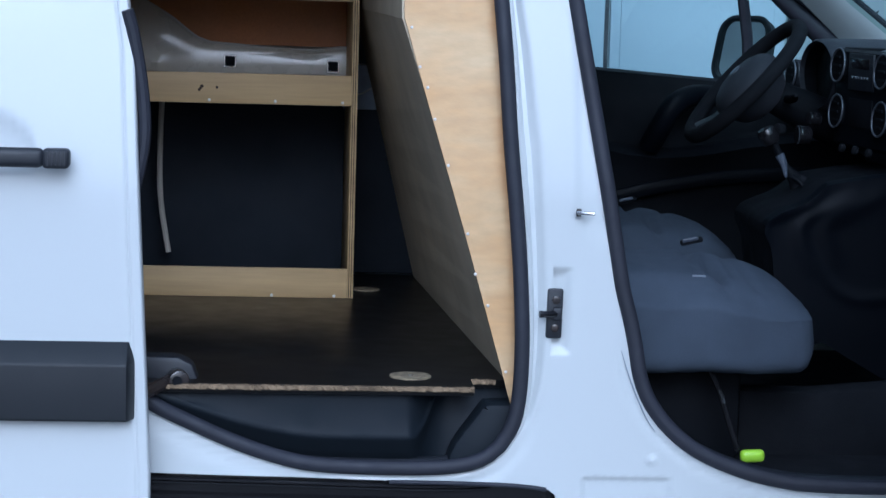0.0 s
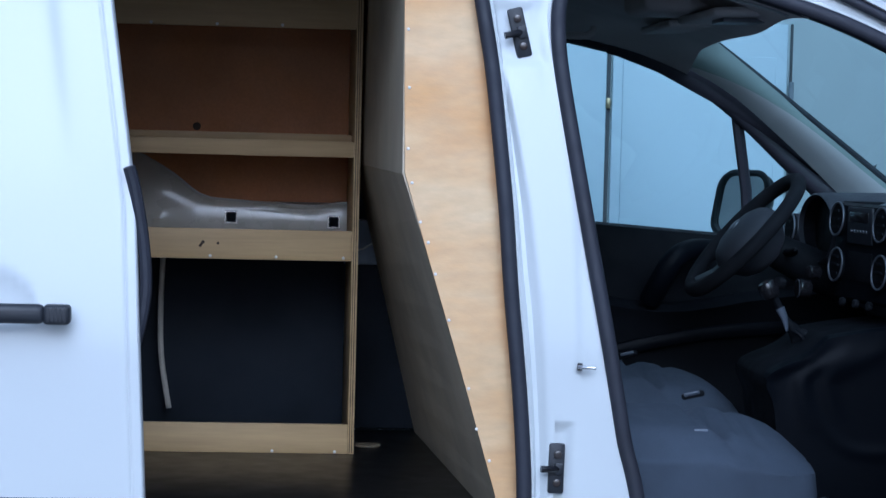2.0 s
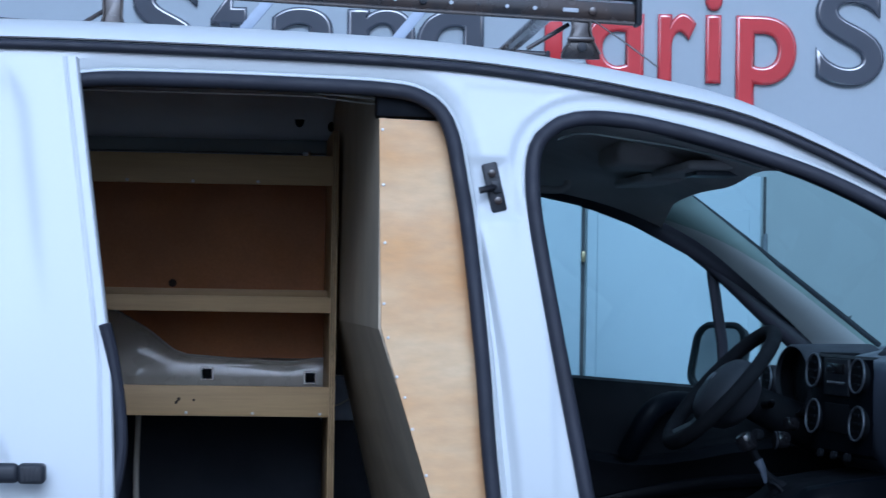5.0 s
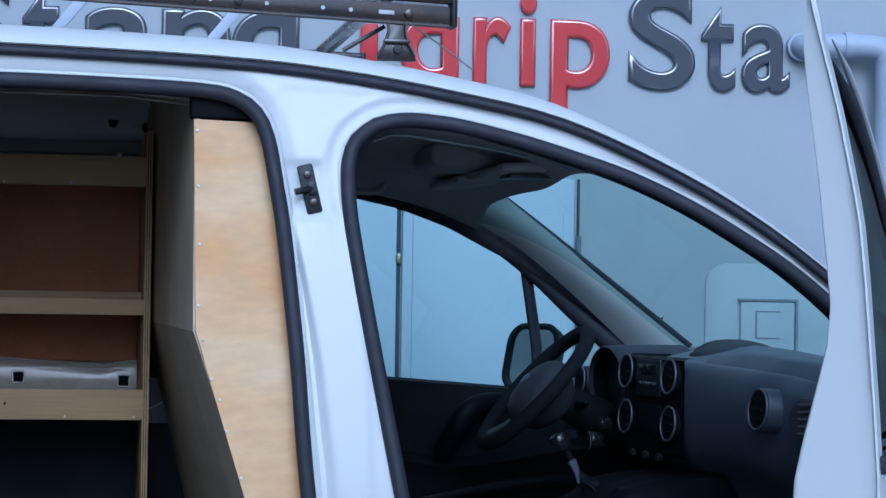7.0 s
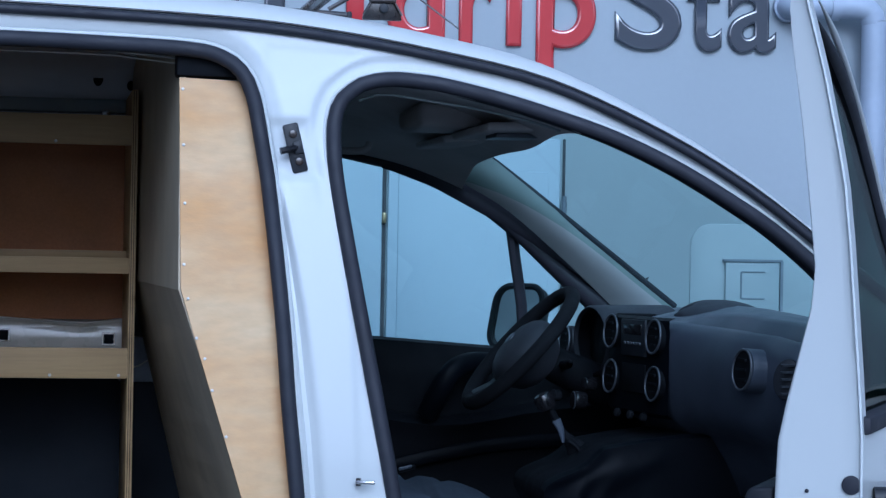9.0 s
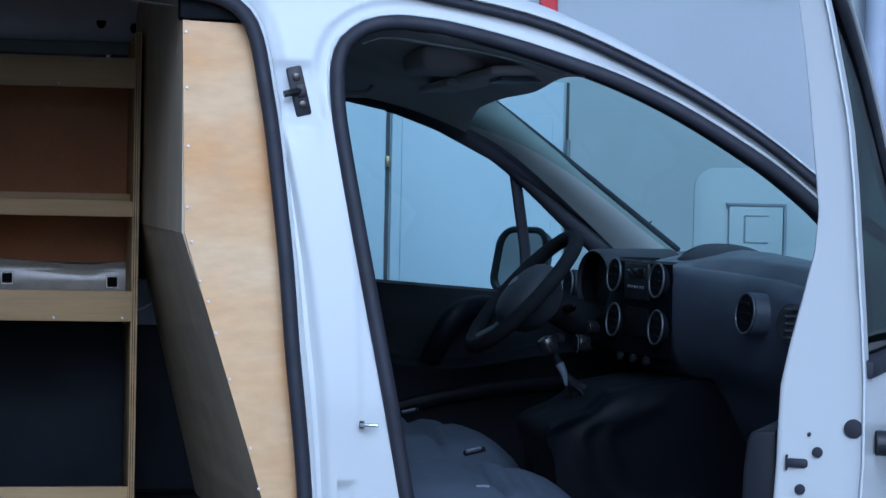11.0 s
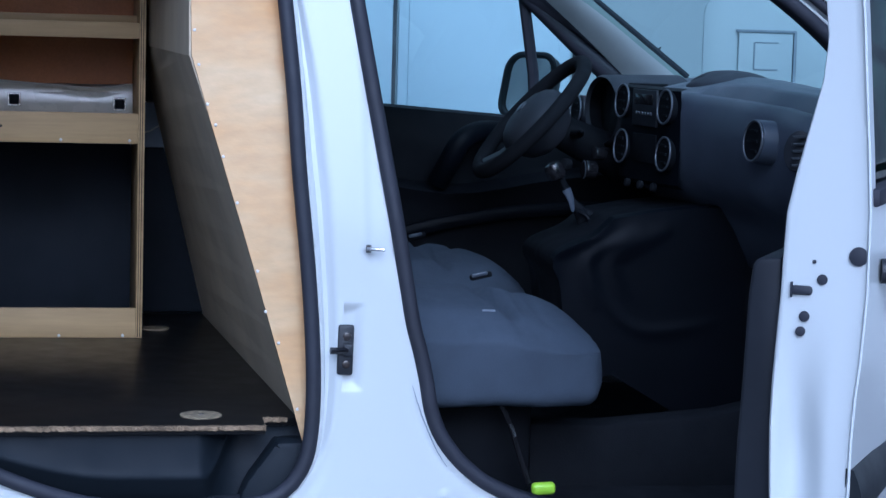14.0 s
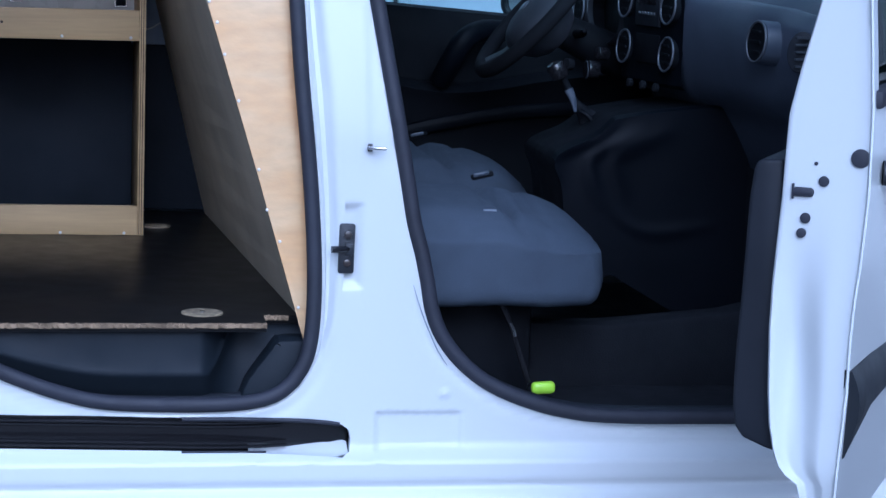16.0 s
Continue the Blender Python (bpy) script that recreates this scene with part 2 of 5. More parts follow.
def flank(z):
    """How far the near flank leans in at height z."""
    return 0.05 if z < 0.95 else 0.05 + 0.15 * ((z - 0.95) / 0.85) ** 1.3


def shift(ring, d):
    """A closed ring in (x, z), moved inwards by d."""
    n, out = len(ring), []
    area = sum(ring[i][0] * ring[(i + 1) % n][1] - ring[(i + 1) % n][0] * ring[i][1] for i in range(n))
    s = 1 if area > 0 else -1
    for i in range(n):
        a, b = ring[i - 1], ring[(i + 1) % n]
        tx, tz = b[0] - a[0], b[1] - a[1]
        k = math.hypot(tx, tz) or 1
        out.append((ring[i][0] - s * d * tz / k, ring[i][1] + s * d * tx / k))
    return out


# ---- ground and the wall behind ----
# The ground is out of view; its pale tone bounces light into bay and cab.
ground = part("ground", ribbon([[(-400, -400, 0), (400, -400, 0)], [(-400, 400, 0), (400, 400, 0)]]), BOUNCE, None)
tagged(ground, "unseen pale ground under the van that bounces light upwards", "ground", kind="structure")

WALL_AT = pose(1.5, 3.1, 0, 0, 0, -5.0)


def on_wall(ob):
    ob.matrix_basis = WALL_AT @ ob.matrix_basis
    return ob


wall = part("wall_north", box(-9, 7, 0.0, 0.3, 0, 5.2, 0.01), WALLP, None)
tagged(on_wall(wall), "blue-grey painted wall of a depot with raised lettering", "wall", kind="structure")

# ---- the van ----
van = thing("panel_van", "white compact panel van with sliding and front doors open", "van")

# Roof edge: x, z of the drip groove, and the height of the roof skin above it
EDGE = curve([(-1.5, 0, 1.72), (-1.1, 0, 1.772), (-0.5, 0, 1.785), (-0.1, 0, 1.781), (0.3, 0, 1.769), (0.515, 0, 1.751), (0.73, 0, 1.718), (0.947, 0, 1.670), (1.17, 0, 1.574), (1.34, 0, 1.474), (1.472, 0, 1.374), (1.62, 0, 1.26), (1.74, 0, 1.165)], 0.05)
RISE = ((0.0, 0.0), (0.001, 0.006), (0.004, 0.014), (0.009, 0.024), (0.018, 0.035), (0.034, 0.046), (0.070, 0.055))


def rise(x):
    """The roof flange flattens down the windscreen pillar."""
    return float(np.interp(x, (-0.14, 0.28, 0.49, 0.92, 1.03, 1.14, 1.24, 1.35), (0.86, 0.84, 0.78, 0.74, 0.68, 0.62, 0.54, 0.49)))


def roof_row(p, full):
    y = flank(p.z)
    h = rise(p.x)
    near = [(p.x, y + a, p.z + b * h) for a, b in RISE]
    sink = 0.0 if full else 0.045 * min(1.0, max(0.0, (p.x - 0.95) / 0.12))
    far = [(p.x, 1.86 - y - a * (1 if full else 0.4), p.z + b * (h if full else 0.3) - sink) for a, b in RISE]
    if not full:
        return near, far[::-1]
    y0, y1 = near[-1][1], far[-1][1]
    crown = [(p.x, y0 + (y1 - y0) * k / 10, p.z + 0.058 * h + 0.035 * math.sin(math.pi * k / 10)) for k in range(1, 10)]
    return near + crown + far[::-1]


part("roof", thick(ribbon([roof_row(p, True) for p in EDGE if p.x < 1.02]), 0.012), WHITE, van, smooth=50)
for k, name in ((0, "a_pillar"), (1, "a_pillar")):
    part(name, thick(ribbon([roof_row(p, False)[k] for p in EDGE if p.x > 0.95]), 0.012), WHITE, van, smooth=50)
for s in (0, 1):
    for name, mat, r, dz in (("drip_moulding", SEAL, 0.0088, -0.008), ("gutter_lip", GLOSSB, 0.0024, 0.0042)):
        line = [Vector((p.x, flank(p.z) - 0.004, p.z + dz)) for p in EDGE]
        if s:
            line = [Vector((p.x, 1.86 - p.y, p.z)) for p in line if p.x < 0.95]
        part(name, tube(line, r, n=16), mat, van, "black rubber drip moulding" if r > 0.005 else "")

# Openings in the near flank, as rings in (x, z)
SLIDE = [(p.x, p.z) for p in curve([(-0.36, 0, 1.70), (-0.28, 0, 1.727), (-0.1, 0, 1.73), (0.1, 0, 1.727), (0.264, 0, 1.721), (0.33, 0, 1.708), (0.372, 0, 1.678), (0.396, 0, 1.628), (0.413, 0, 1.535), (0.427, 0, 1.441), (0.450, 0, 1.22), (0.463, 0, 1.05), (0.484, 0, 0.846), (0.494, 0, 0.689), (0.491, 0, 0.575), (0.474, 0, 0.510), (0.434, 0, 0.462), (0.37, 0, 0.440), (0.257, 0, 0.435), (0.112, 0, 0.440), (0.029, 0, 0.457), (-0.054, 0, 0.486), (-0.126, 0, 0.518), (-0.20, 0, 0.555), (-0.29, 0, 0.62), (-0.355, 0, 0.75), (-0.37, 0, 1.0), (-0.37, 0, 1.3), (-0.37, 0, 1.62)], 0.025, True)]
FRONT = [(p.x, p.z) for p in curve([(0.542, 0, 1.632), (0.562, 0, 1.650), (0.583, 0, 1.664), (0.613, 0, 1.673), (0.656, 0, 1.677), (0.70, 0, 1.674), (0.753, 0, 1.667), (0.861, 0, 1.643), (0.969, 0, 1.612), (1.077, 0, 1.576), (1.19, 0, 1.525), (1.30, 0, 1.462), (1.40, 0, 1.395), (1.50, 0, 1.305), (1.545, 0, 1.22), (1.555, 0, 1.05), (1.55, 0, 0.75), (1.53, 0, 0.50), (1.47, 0, 0.425), (1.36, 0, 0.408), (1.139, 0, 0.407), (1.03, 0, 0.411), (0.985, 0, 0.416), (0.919, 0, 0.430), (0.853, 0, 0.453), (0.80, 0, 0.480), (0.755, 0, 0.516), (0.727, 0, 0.548), (0.706, 0, 0.581), (0.690, 0, 0.624), (0.680, 0, 0.677), (0.668, 0, 0.729), (0.653, 0, 0.782), (0.639, 0, 0.855), (0.618, 0, 0.967), (0.581, 0, 1.161), (0.545, 0, 1.36), (0.526, 0, 1.48), (0.522, 0, 1.545), (0.524, 0, 1.585), (0.530, 0, 1.61)], 0.021, True)]
TRACK = [(-0.38, 0.438), (0.25, 0.423), (0.48, 0.416), (0.54, 0.408), (0.553, 0.398), (0.557, 0.38), (0.554, 0.359), (0.54, 0.350), (0.45, 0.355), (0.25, 0.362), (-0.38, 0.374)]
ARCH = [(-0.78 - 0.36 * math.cos(radians(a)), 0.30 + 0.36 * math.sin(radians(a))) for a in range(0, 181, 12)]
OUTLINE = [(-1.5, 0.30)] + ARCH + [(-0.36, 0.20), (1.60, 0.20), (1.66, 0.45), (1.68, 1.0), (1.72, 1.14)] + [(p.x, p.z - 0.004) for p in reversed(EDGE)]


def rocker(z):
    """The sill swells out below the openings."""
    if z > 0.37:
        return 0.0
    return -0.028 * min(1.0, (0.37 - z) / 0.028) ** 1.3 + 0.006 * math.exp(-((z - 0.296) / 0.008) ** 2) - 0.010 * min(1.0, max(0.0, 0.29 - z) / 0.02) + 0.05 * max(0.0, (0.25 - z) / 0.06) ** 2


def step(v):
    v = min(1.0, max(0.0, v))
    return v * v * (3 - 2 * v)


def away(ring, x, z):
    """The distance from (x, z) to a closed ring."""
    p = np.array(ring)
    q = np.roll(p, -1, 0)
    d = q - p
    t = np.clip(((np.array((x, z)) - p) * d).sum(1) / (d * d).sum(1), 0, 1)
    return float(np.hypot(*(p + t[:, None] * d - np.array((x, z))).T).min())


def within(x, z, x0, x1, z0, z1, soft):
    """1 inside a box, 0 outside, with a soft edge."""
    return step(min(x - x0, x1 - x, z - z0, z1 - z) / soft)


def shoulder(z):
    """The width of the hollow between the door seal and the pillar's face."""
    return float(np.interp(z, (0.50, 0.60, 0.72, 0.90, 1.02, 1.22, 1.38, 1.47), (0.010, 0.022, 0.029, 0.034, 0.038, 0.028, 0.016, 0.010)))


def beside(x, z):
    """1 along the pillar edge of the sliding door opening, where a folded flange runs."""
    return step((z - 0.50) / 0.08) * step((1.47 - z) / 0.06) if x > 0.36 else 0.0


def relief(x, z):
    """Pressings of the pillar and sill, inwards."""
    if x < -0.4 or x > 1.6:
        return 0.0
    a, f = away(SLIDE, x, z), away(FRONT, x, z)
    w = beside(x, z)
    d = (1 - w) * (0.0035 * math.exp(-((a - 0.021) / 0.012) ** 2) + 0.004 * step((0.012 - a) / 0.008)) + w * 0.020 * step((1.22 * shoulder(z) - a) / 0.014)
    d += 0.015 * max(0.0, 1 - a / 0.032) ** 2 * step((z - 1.45) / 0.08) * (1 - w)
    d += 0.010 * max(0.0, 1 - f / 0.024) ** 2 * step((x - 0.92) / 0.2)
    d += 0.0045 * step((0.034 - f) / 0.012) * step((z - 1.38) / 0.2)
    d += 0.004 * math.exp(-((f - 0.014) / 0.006) ** 2) * step((0.70 - z) / 0.08)
    d += 0.0028 * step((x - float(np.interp(z, (0.85, 0.93, 1.19, 1.30, 1.46), (0.60, 0.572, 0.563, 0.552, 0.524)))) / 0.012) * step((z - 0.86) / 0.06) * step((1.44 - z) / 0.10)
    d += 0.009 * within(x, z, 0.40, 0.575, 0.658, 0.826, 0.022)
    s = x + 0.25 * (z - 1.53)
    d += 0.007 * within(s, z, 0.36, 0.510, 1.462, 1.592, 0.026)
    d += 0.0055 * within(x, z, 0.600, 0.768, 0.352, 0.434, 0.008)
    d -= 0.004 * step((0.012 - math.hypot(x - 0.732, z - 0.466)) / 0.008)
    t = min(1.730 - 0.05 * (x - 0.38) - z, (z - 1.655) - 0.55 * (x - 0.50), x - 0.40)
    d += 0.0018 * step(t / 0.016) * step((z - 1.60) / 0.05)
    return d


side = sheet(OUTLINE, [SLIDE, FRONT, TRACK], lambda x, z: Vector((x, flank(z) + rocker(z) + relief(x, z) + 0.004, z)), 0.03, ((0.36, 0.80), None, (0.19, 1.75), 0.0062))
part("side_panel", thick(side, 0.022), WHITE, van, smooth=50)


flange = []
for o, dip in ((0.000, 0.004), (0.004, 0.003), (0.007, 0.005), (0.014, 0.0125), (0.022, 0.0125), (0.027, 0.009), (0.031, 0.0050), (0.035, 0.0015), (0.040, -0.0008), (0.046, -0.0016), (0.052, -0.0016)):
    row = []
    for (x, z), (sx, sz) in zip(shift(SLIDE, -0.04), SLIDE):
        if sx > 0.37 and 0.51 < sz < 1.46:
            k = o / 0.04 * shoulder(sz) / 0.034
            x, z = sx + (x - sx) * k, sz + (z - sz) * k
            row.append(Vector((x, flank(z) + 0.0034 + dip * beside(x, z) + 0.005 * (1 - beside(x, z)), z)))
    flange.append(row)
part("pillar_flange", ribbon(flange), WHITE, van, smooth=30)


def laid(ring, y):
    return [Vector((x, flank(z) + y, z)) for x, z in ring]


for ring, name in ((SLIDE, "sliding_door_seal"), (FRONT, "front_door_seal")):
    part(name, tube(laid(shift(ring, 0.012), 0.003), 0.0140, True, 12, flat=0.9), SEAL, van, "black rubber door seal")
    part("door_flange", tube(laid(shift(ring, -0.004), 0.012), 0.0055, True, 8), WHITE, van)
    part("inner_flange", tube(laid(shift(ring, 0.001), 0.024), 0.0105, True, 8), WHITE, van)
    part("inner_trim", tube(laid(shift(ring, 0.006), 0.058), 0.016, True, 10, flat=1.3), TRIM, van)
seam = curve([(0.666, 0, 0.671), (0.680, 0, 0.629), (0.695, 0, 0.592), (0.715, 0, 0.549), (0.735, 0, 0.519)], 0.02)
part("panel_seam", tube([Vector((p.x, flank(p.z) + 0.0036, p.z)) for p in seam], [0.0003 + 0.0008 * math.sin(math.pi * (k + 0.3) / len(seam)) for k in range(len(seam))], n=6), FAINT, van)
# the track slot
track = part("track_channel", box(-0.40, 0.556, 0.084, 0.12, 0.350, 0.438, 0.006), GLOSSB, van, "glossy black lower sliding door track")
for dz, y in ((-0.010, 0.056), (-0.018, 0.062), (-0.048, 0.058), (-0.054, 0.050)):
    part("rail", tube(curve([(-0.38, y, 0.438 + dz), (0.2, y, 0.424 + dz), (0.33, y + 0.004, 0.421 + dz), (0.39, y + 0.012, 0.420 + dz), (0.44, y + 0.026, 0.420 + dz)], 0.05), 0.0032, n=6), GLOSSB, track)

# White wedge added as the sill's reflection in the glossy track.
lip = []
for k in range(31):
    x = 0.37 + 0.183 * k / 30
    low = float(np.interp(x, (0.37, 0.41, 0.525, 0.553), (0.355, 0.354, 0.349, 0.357)))
    high = low + 0.001 + float(np.interp(x, (0.37, 0.40, 0.44, 0.47, 0.50, 0.53, 0.545, 0.553), (0.0, 0.001, 0.005, 0.010, 0.015, 0.017, 0.015, 0.010)))
    lip.append([(x, 0.052, low - 0.002), (x, 0.060, low), (x, 0.070, (low + high) / 2 - 0.002), (x, 0.080, high), (x, 0.083, high + 0.002)])
part("sill_reflection", thick(ribbon(lip), 0.002), WHITE, van, smooth=60)
cover = tube(curve([(0.245, 0.048, 0.4215), (0.36, 0.048, 0.4205), (0.48, 0.049, 0.4165), (0.535, 0.050, 0.4095)], 0.03), 0.0042, n=8)
tube(curve([(0.245, 0.046, 0.3605), (0.33, 0.046, 0.3600), (0.40, 0.047, 0.3595)], 0.03), 0.0022, n=8, bm=cover)
part("track_cover", cover, SEAL, track)

# ---- sliding door, run back along the flank ----
sdoor = part("sliding_door", bmesh.new(), WHITE, van)
DX0, DX1 = -1.06, -0.205


def sdoor_edge(z):
    return -0.186 - 0.036 * max(0.0, (z - 0.45) / 0.75) - 0.05 * max(0.0, (z - 1.2) / 0.53)


def sdoor_y(x, z):
    y = flank(z) - 0.115
    # pressed blank window, fading out below
    inside = min((sdoor_edge(z) - 0.105 - 0.03 * max(0.0, (z - 1.64) / 0.08) ** 2 - x) / 0.006, (x - DX0 - 0.10) / 0.011, (1.70 - z) / 0.011)
    y += 0.006 / (1 + math.exp(-max(-9, min(9, inside)))) * step((z - 1.20) / 0.34)
    y -= 0.004 * math.exp(-((z - 0.93) / 0.2) ** 2)
    cup = ((x + 0.470) / 0.082) ** 2 + ((z - 1.018) / 0.066) ** 2
    y += 0.013 * (1 - cup) ** 0.6 * (1.0 if z > 1.0 else max(0.0, 1 - (1.0 - z) / 0.015)) if cup < 1 else 0
    return y


rows = []
for i in range(96):
    z = 0.385 + (1.745 - 0.385) * i / 95
    e = sdoor_edge(z)
    row = []
    for k in range(150):
        x = e - (e - DX0) * (1 - k / 149) ** 1.7
        near = max(0.0, 1 - (e - x) / 0.004)
        row.append((x, sdoor_y(x, z) + 0.004 * near ** 2 + 0.0022 * math.exp(-((e - x - 0.021) / 0.0025) ** 2), z))
    rows.append(row + [(e + 0.001, sdoor_y(e, z) + 0.035, z), (e - 0.02, sdoor_y(e, z) + 0.05, z)])
part("outer_skin", thick(ribbon(rows), 0.004), WHITE, sdoor, smooth=50)
part("inner_frame", box(DX0 + 0.02, -0.30, -0.02, 0.018, 0.42, 1.05, 0.01), WHITE, sdoor)
part("edge_rubber", tube(curve([(-0.235, -0.035, 1.27), (-0.222, -0.03, 1.22), (-0.207, -0.03, 1.13), (-0.203, -0.03, 1.05), (-0.213, -0.03, 0.985), (-0.22, -0.03, 0.96)], 0.02), 0.011, n=10), SEAL, sdoor, "black rubber edge cover")
strip = []
for x, k in ((DX0 + 0.02, 1.0), (-0.6, 1.0), (-0.3, 1.0), (-0.2265, 1.0), (-0.224, 0.92), (-0.2125, 0.08), (-0.212, 0.0)):
    strip.append([(x, -0.058 - b * k, z + (0.002 * (1 - k) if z < 0.6 else 0)) for b, z in ((-0.01, 0.695), (0.006, 0.695), (0.009, 0.693), (0.0375, 0.660), (0.0395, 0.657), (0.0405, 0.653), (0.037, 0.560), (0.034, 0.5565), (0.028, 0.555), (-0.01, 0.555))])
part("rub_strip", ribbon(strip), RUBSTRIP, sdoor, "anthracite plastic rub strip", smooth=25)
part("handle", box(-0.60, -0.368, -0.125, -0.098, 1.000, 1.034, 0.011, seg=3), TRIM, sdoor, "black plastic pull handle")
grip = box(-0.372, -0.325, -0.122, -0.084, 0.999, 1.033, 0.008, seg=3)
for k in range(5):
    box(-0.364 + 0.007 * k, -0.361 + 0.007 * k, -0.1235, -0.118, 1.004, 1.029, 0.0, grip)
part("handle_end", grip, TRIM, sdoor)
# roller arm at the foot of the door
arm = part("roller_arm", tube(curve([(-0.25, -0.03, 0.585), (-0.20, 0.02, 0.588), (-0.16, 0.07, 0.60), (-0.145, 0.09, 0.602)], 0.02), 0.012), DARKSTEEL, van, "black steel roller arm")
part("roller", disc((-0.143, 0.072, 0.603), (0.2, -1, 0), 0.019, 0.034, n=20, bevel=0.004), DARKSTEEL, arm)
part("arm_plate", box(-0.128, -0.108, 0.097, 0.103, 0.548, 0.585, 0.002), SILVER, van)
part("roller_hole", disc((-0.1436, 0.053, 0.603), (0.2, -1, 0), 0.009, 0.006, n=16), MATTE, arm)
housing = extrude_outline([(-0.26, 0.640), (-0.145, 0.638), (-0.118, 0.625), (-0.105, 0.59), (-0.102, 0.53), (-0.16, 0.545), (-0.26, 0.60)], 0.105, 0.16, 0.008)
part("arm_housing", housing, TRIM, van)

# ---- strikers on the pillar ----
def striker(cx, cz, y, tilt):
    root = part("striker_plate", bmesh.new(), TRIM, van)
    m = pose(cx, y, cz, 0, tilt, 0)
    bits = [("plate", box(-0.0145, 0.0145, -0.006, 0.006, -0.046, 0.046, 0.004), TRIM), ("stud", tube([Vector((0.002, -0.006, 0)), Vector((-0.012, -0.016, 0)), Vector((-0.03, -0.018, 0.0))], 0.0065), GLOSSB)]
    for s in (-0.026, 0.026):
        bits.append(("screw", disc((0.001, -0.008, s), (0, -1, 0), 0.0075, 0.006, n=12, bevel=0.0015), DARKSTEEL))
    bits.append(("ridge", box(-0.004, 0.0125, -0.012, -0.004, -0.012, 0.012, 0.003), TRIM))
    for n, b, mt in bits:
        b.transform(m)
        part(n, b, mt, root)


striker(0.5395, 0.7385, 0.052, 1.0)
striker(0.462, 1.530, flank(1.53) + 0.003, -14.0)
pin = part("door_switch", disc((0.588, 0.034, 0.925), (1, -0.35, 0), 0.0036, 0.034, n=12, bevel=0.001), CHROME, van, "small zinc door switch pin")
part("collar", disc((0.577, 0.044, 0.925), (1, -0.35, 0), 0.0075, 0.008, n=12), DARKSTEEL, pin)

# ---- front door, swung open ----
HINGE = pose(1.687, 0.03, 0, 0, 0, 60.0)
L = 0.993
fdoor = part("front_door", bmesh.new(), WHITE, van)


def door_part(name, bm, mat, parent=None, label="", smooth=40):
    bm.transform(HINGE)
    return part(name, bm, mat, parent or fdoor, label, smooth)


def trail(z):
    """The door's trailing edge, along the closed door, at height z."""
    return -L + (0.05 * ((0.56 - z) / 0.2) ** 2 if z < 0.56 else 0.0)


def skin_y(z):
    """The outer hem of the door, across its thickness."""
    return float(np.interp(z, (0.45, 0.50, 0.585, 0.655, 0.74, 0.80, 0.85, 0.955, 1.08, 1.17, 1.27, 1.37, 1.45, 1.491, 1.533, 1.575, 1.617, 1.659, 1.70, 1.743, 1.785), (0.022, 0.018, 0.013, 0.009, 0.008, 0.005, 0.000, -0.006, -0.005, 0.001, 0.009, 0.017, 0.0255, 0.0325, 0.041, 0.050, 0.0585, 0.069, 0.0797, 0.091, 0.1015)))


def lip_y(z):
    """The inner lip of the shut face."""
    return float(np.interp(z, (0.45, 0.512, 0.515, 0.531, 0.552, 0.595, 0.639, 0.683, 0.744, 0.813, 0.883, 0.952, 1.0, 1.07, 1.13, 1.20, 1.27, 1.33, 1.40, 1.45, 1.509, 1.568, 1.619, 1.661, 1.712, 1.737, 1.770, 1.79), (0.07, 0.084, 0.098, 0.112, 0.120, 0.129, 0.133, 0.135, 0.137, 0.136, 0.132, 0.128, 0.127, 0.124, 0.112, 0.095, 0.078, 0.073, 0.080, 0.0855, 0.0915, 0.099, 0.1063, 0.112, 0.117, 0.1165, 0.1117, 0.104)))


def shut_depth(z):
    return max(0.014, lip_y(z) - skin_y(z))


rows = []
for i in range(110):
    z = 0.43 + (1.80 - 0.43) * i / 109
    x, y, d = trail(z), skin_y(z), shut_depth(z)
    dent = 0.024 * math.exp(-((z - 0.72) / 0.11) ** 2)
    drop = 0.012 * min(1.0, max(0.0, (0.76 - z) / 0.14))
    ridge = min(0.045, 0.45 * d)
    row = [(x + 0.03, y - 0.001, z), (x, y, z), (x - 0.002, y + 0.003, z), (x + 0.004, y + 0.006, z), (x + 0.006, y + 0.3 * ridge, z)]
    for k in range(19):
        u = k / 18
        hollow = drop * step(u / 0.45) * step((1.0 - u) / 0.25) + dent * math.sin(math.pi * min(1.0, max(0.0, (u - 0.08) / 0.92)) ** 1.25) ** 1.6
        row.append((x + 0.007 + 0.004 * u + hollow, y + ridge * 0.7 + (d * 0.97 - ridge * 0.7) * u, z))
    rows.append(row + [(x + 0.014, y + d * 0.995, z), (x + 0.017, y + d, z), (x + 0.022, y + d, z)])
door_part("shut_face", thick(ribbon(rows), 0.002), WHITE, smooth=45)
# outer skin below the window line
rows = []
for i in range(36):
    z = 0.40 + (1.10 - 0.40) * i / 35
    x0 = trail(z) + 0.002
    rows.append([(x0 + (-0.0 - x0) * k / 24, skin_y(z) - 0.018 * math.sin(math.pi * min(1, k / 24)) * math.exp(-((z - 0.9) / 0.25) ** 2), z) for k in range(25)])
door_part("outer_skin", thick(ribbon(rows), 0.003), WHITE, smooth=50)
door_part("inner_skin", box(-L + 0.05, -0.02, 0.06, 0.085, 0.44, 1.06, 0.01), WHITE)
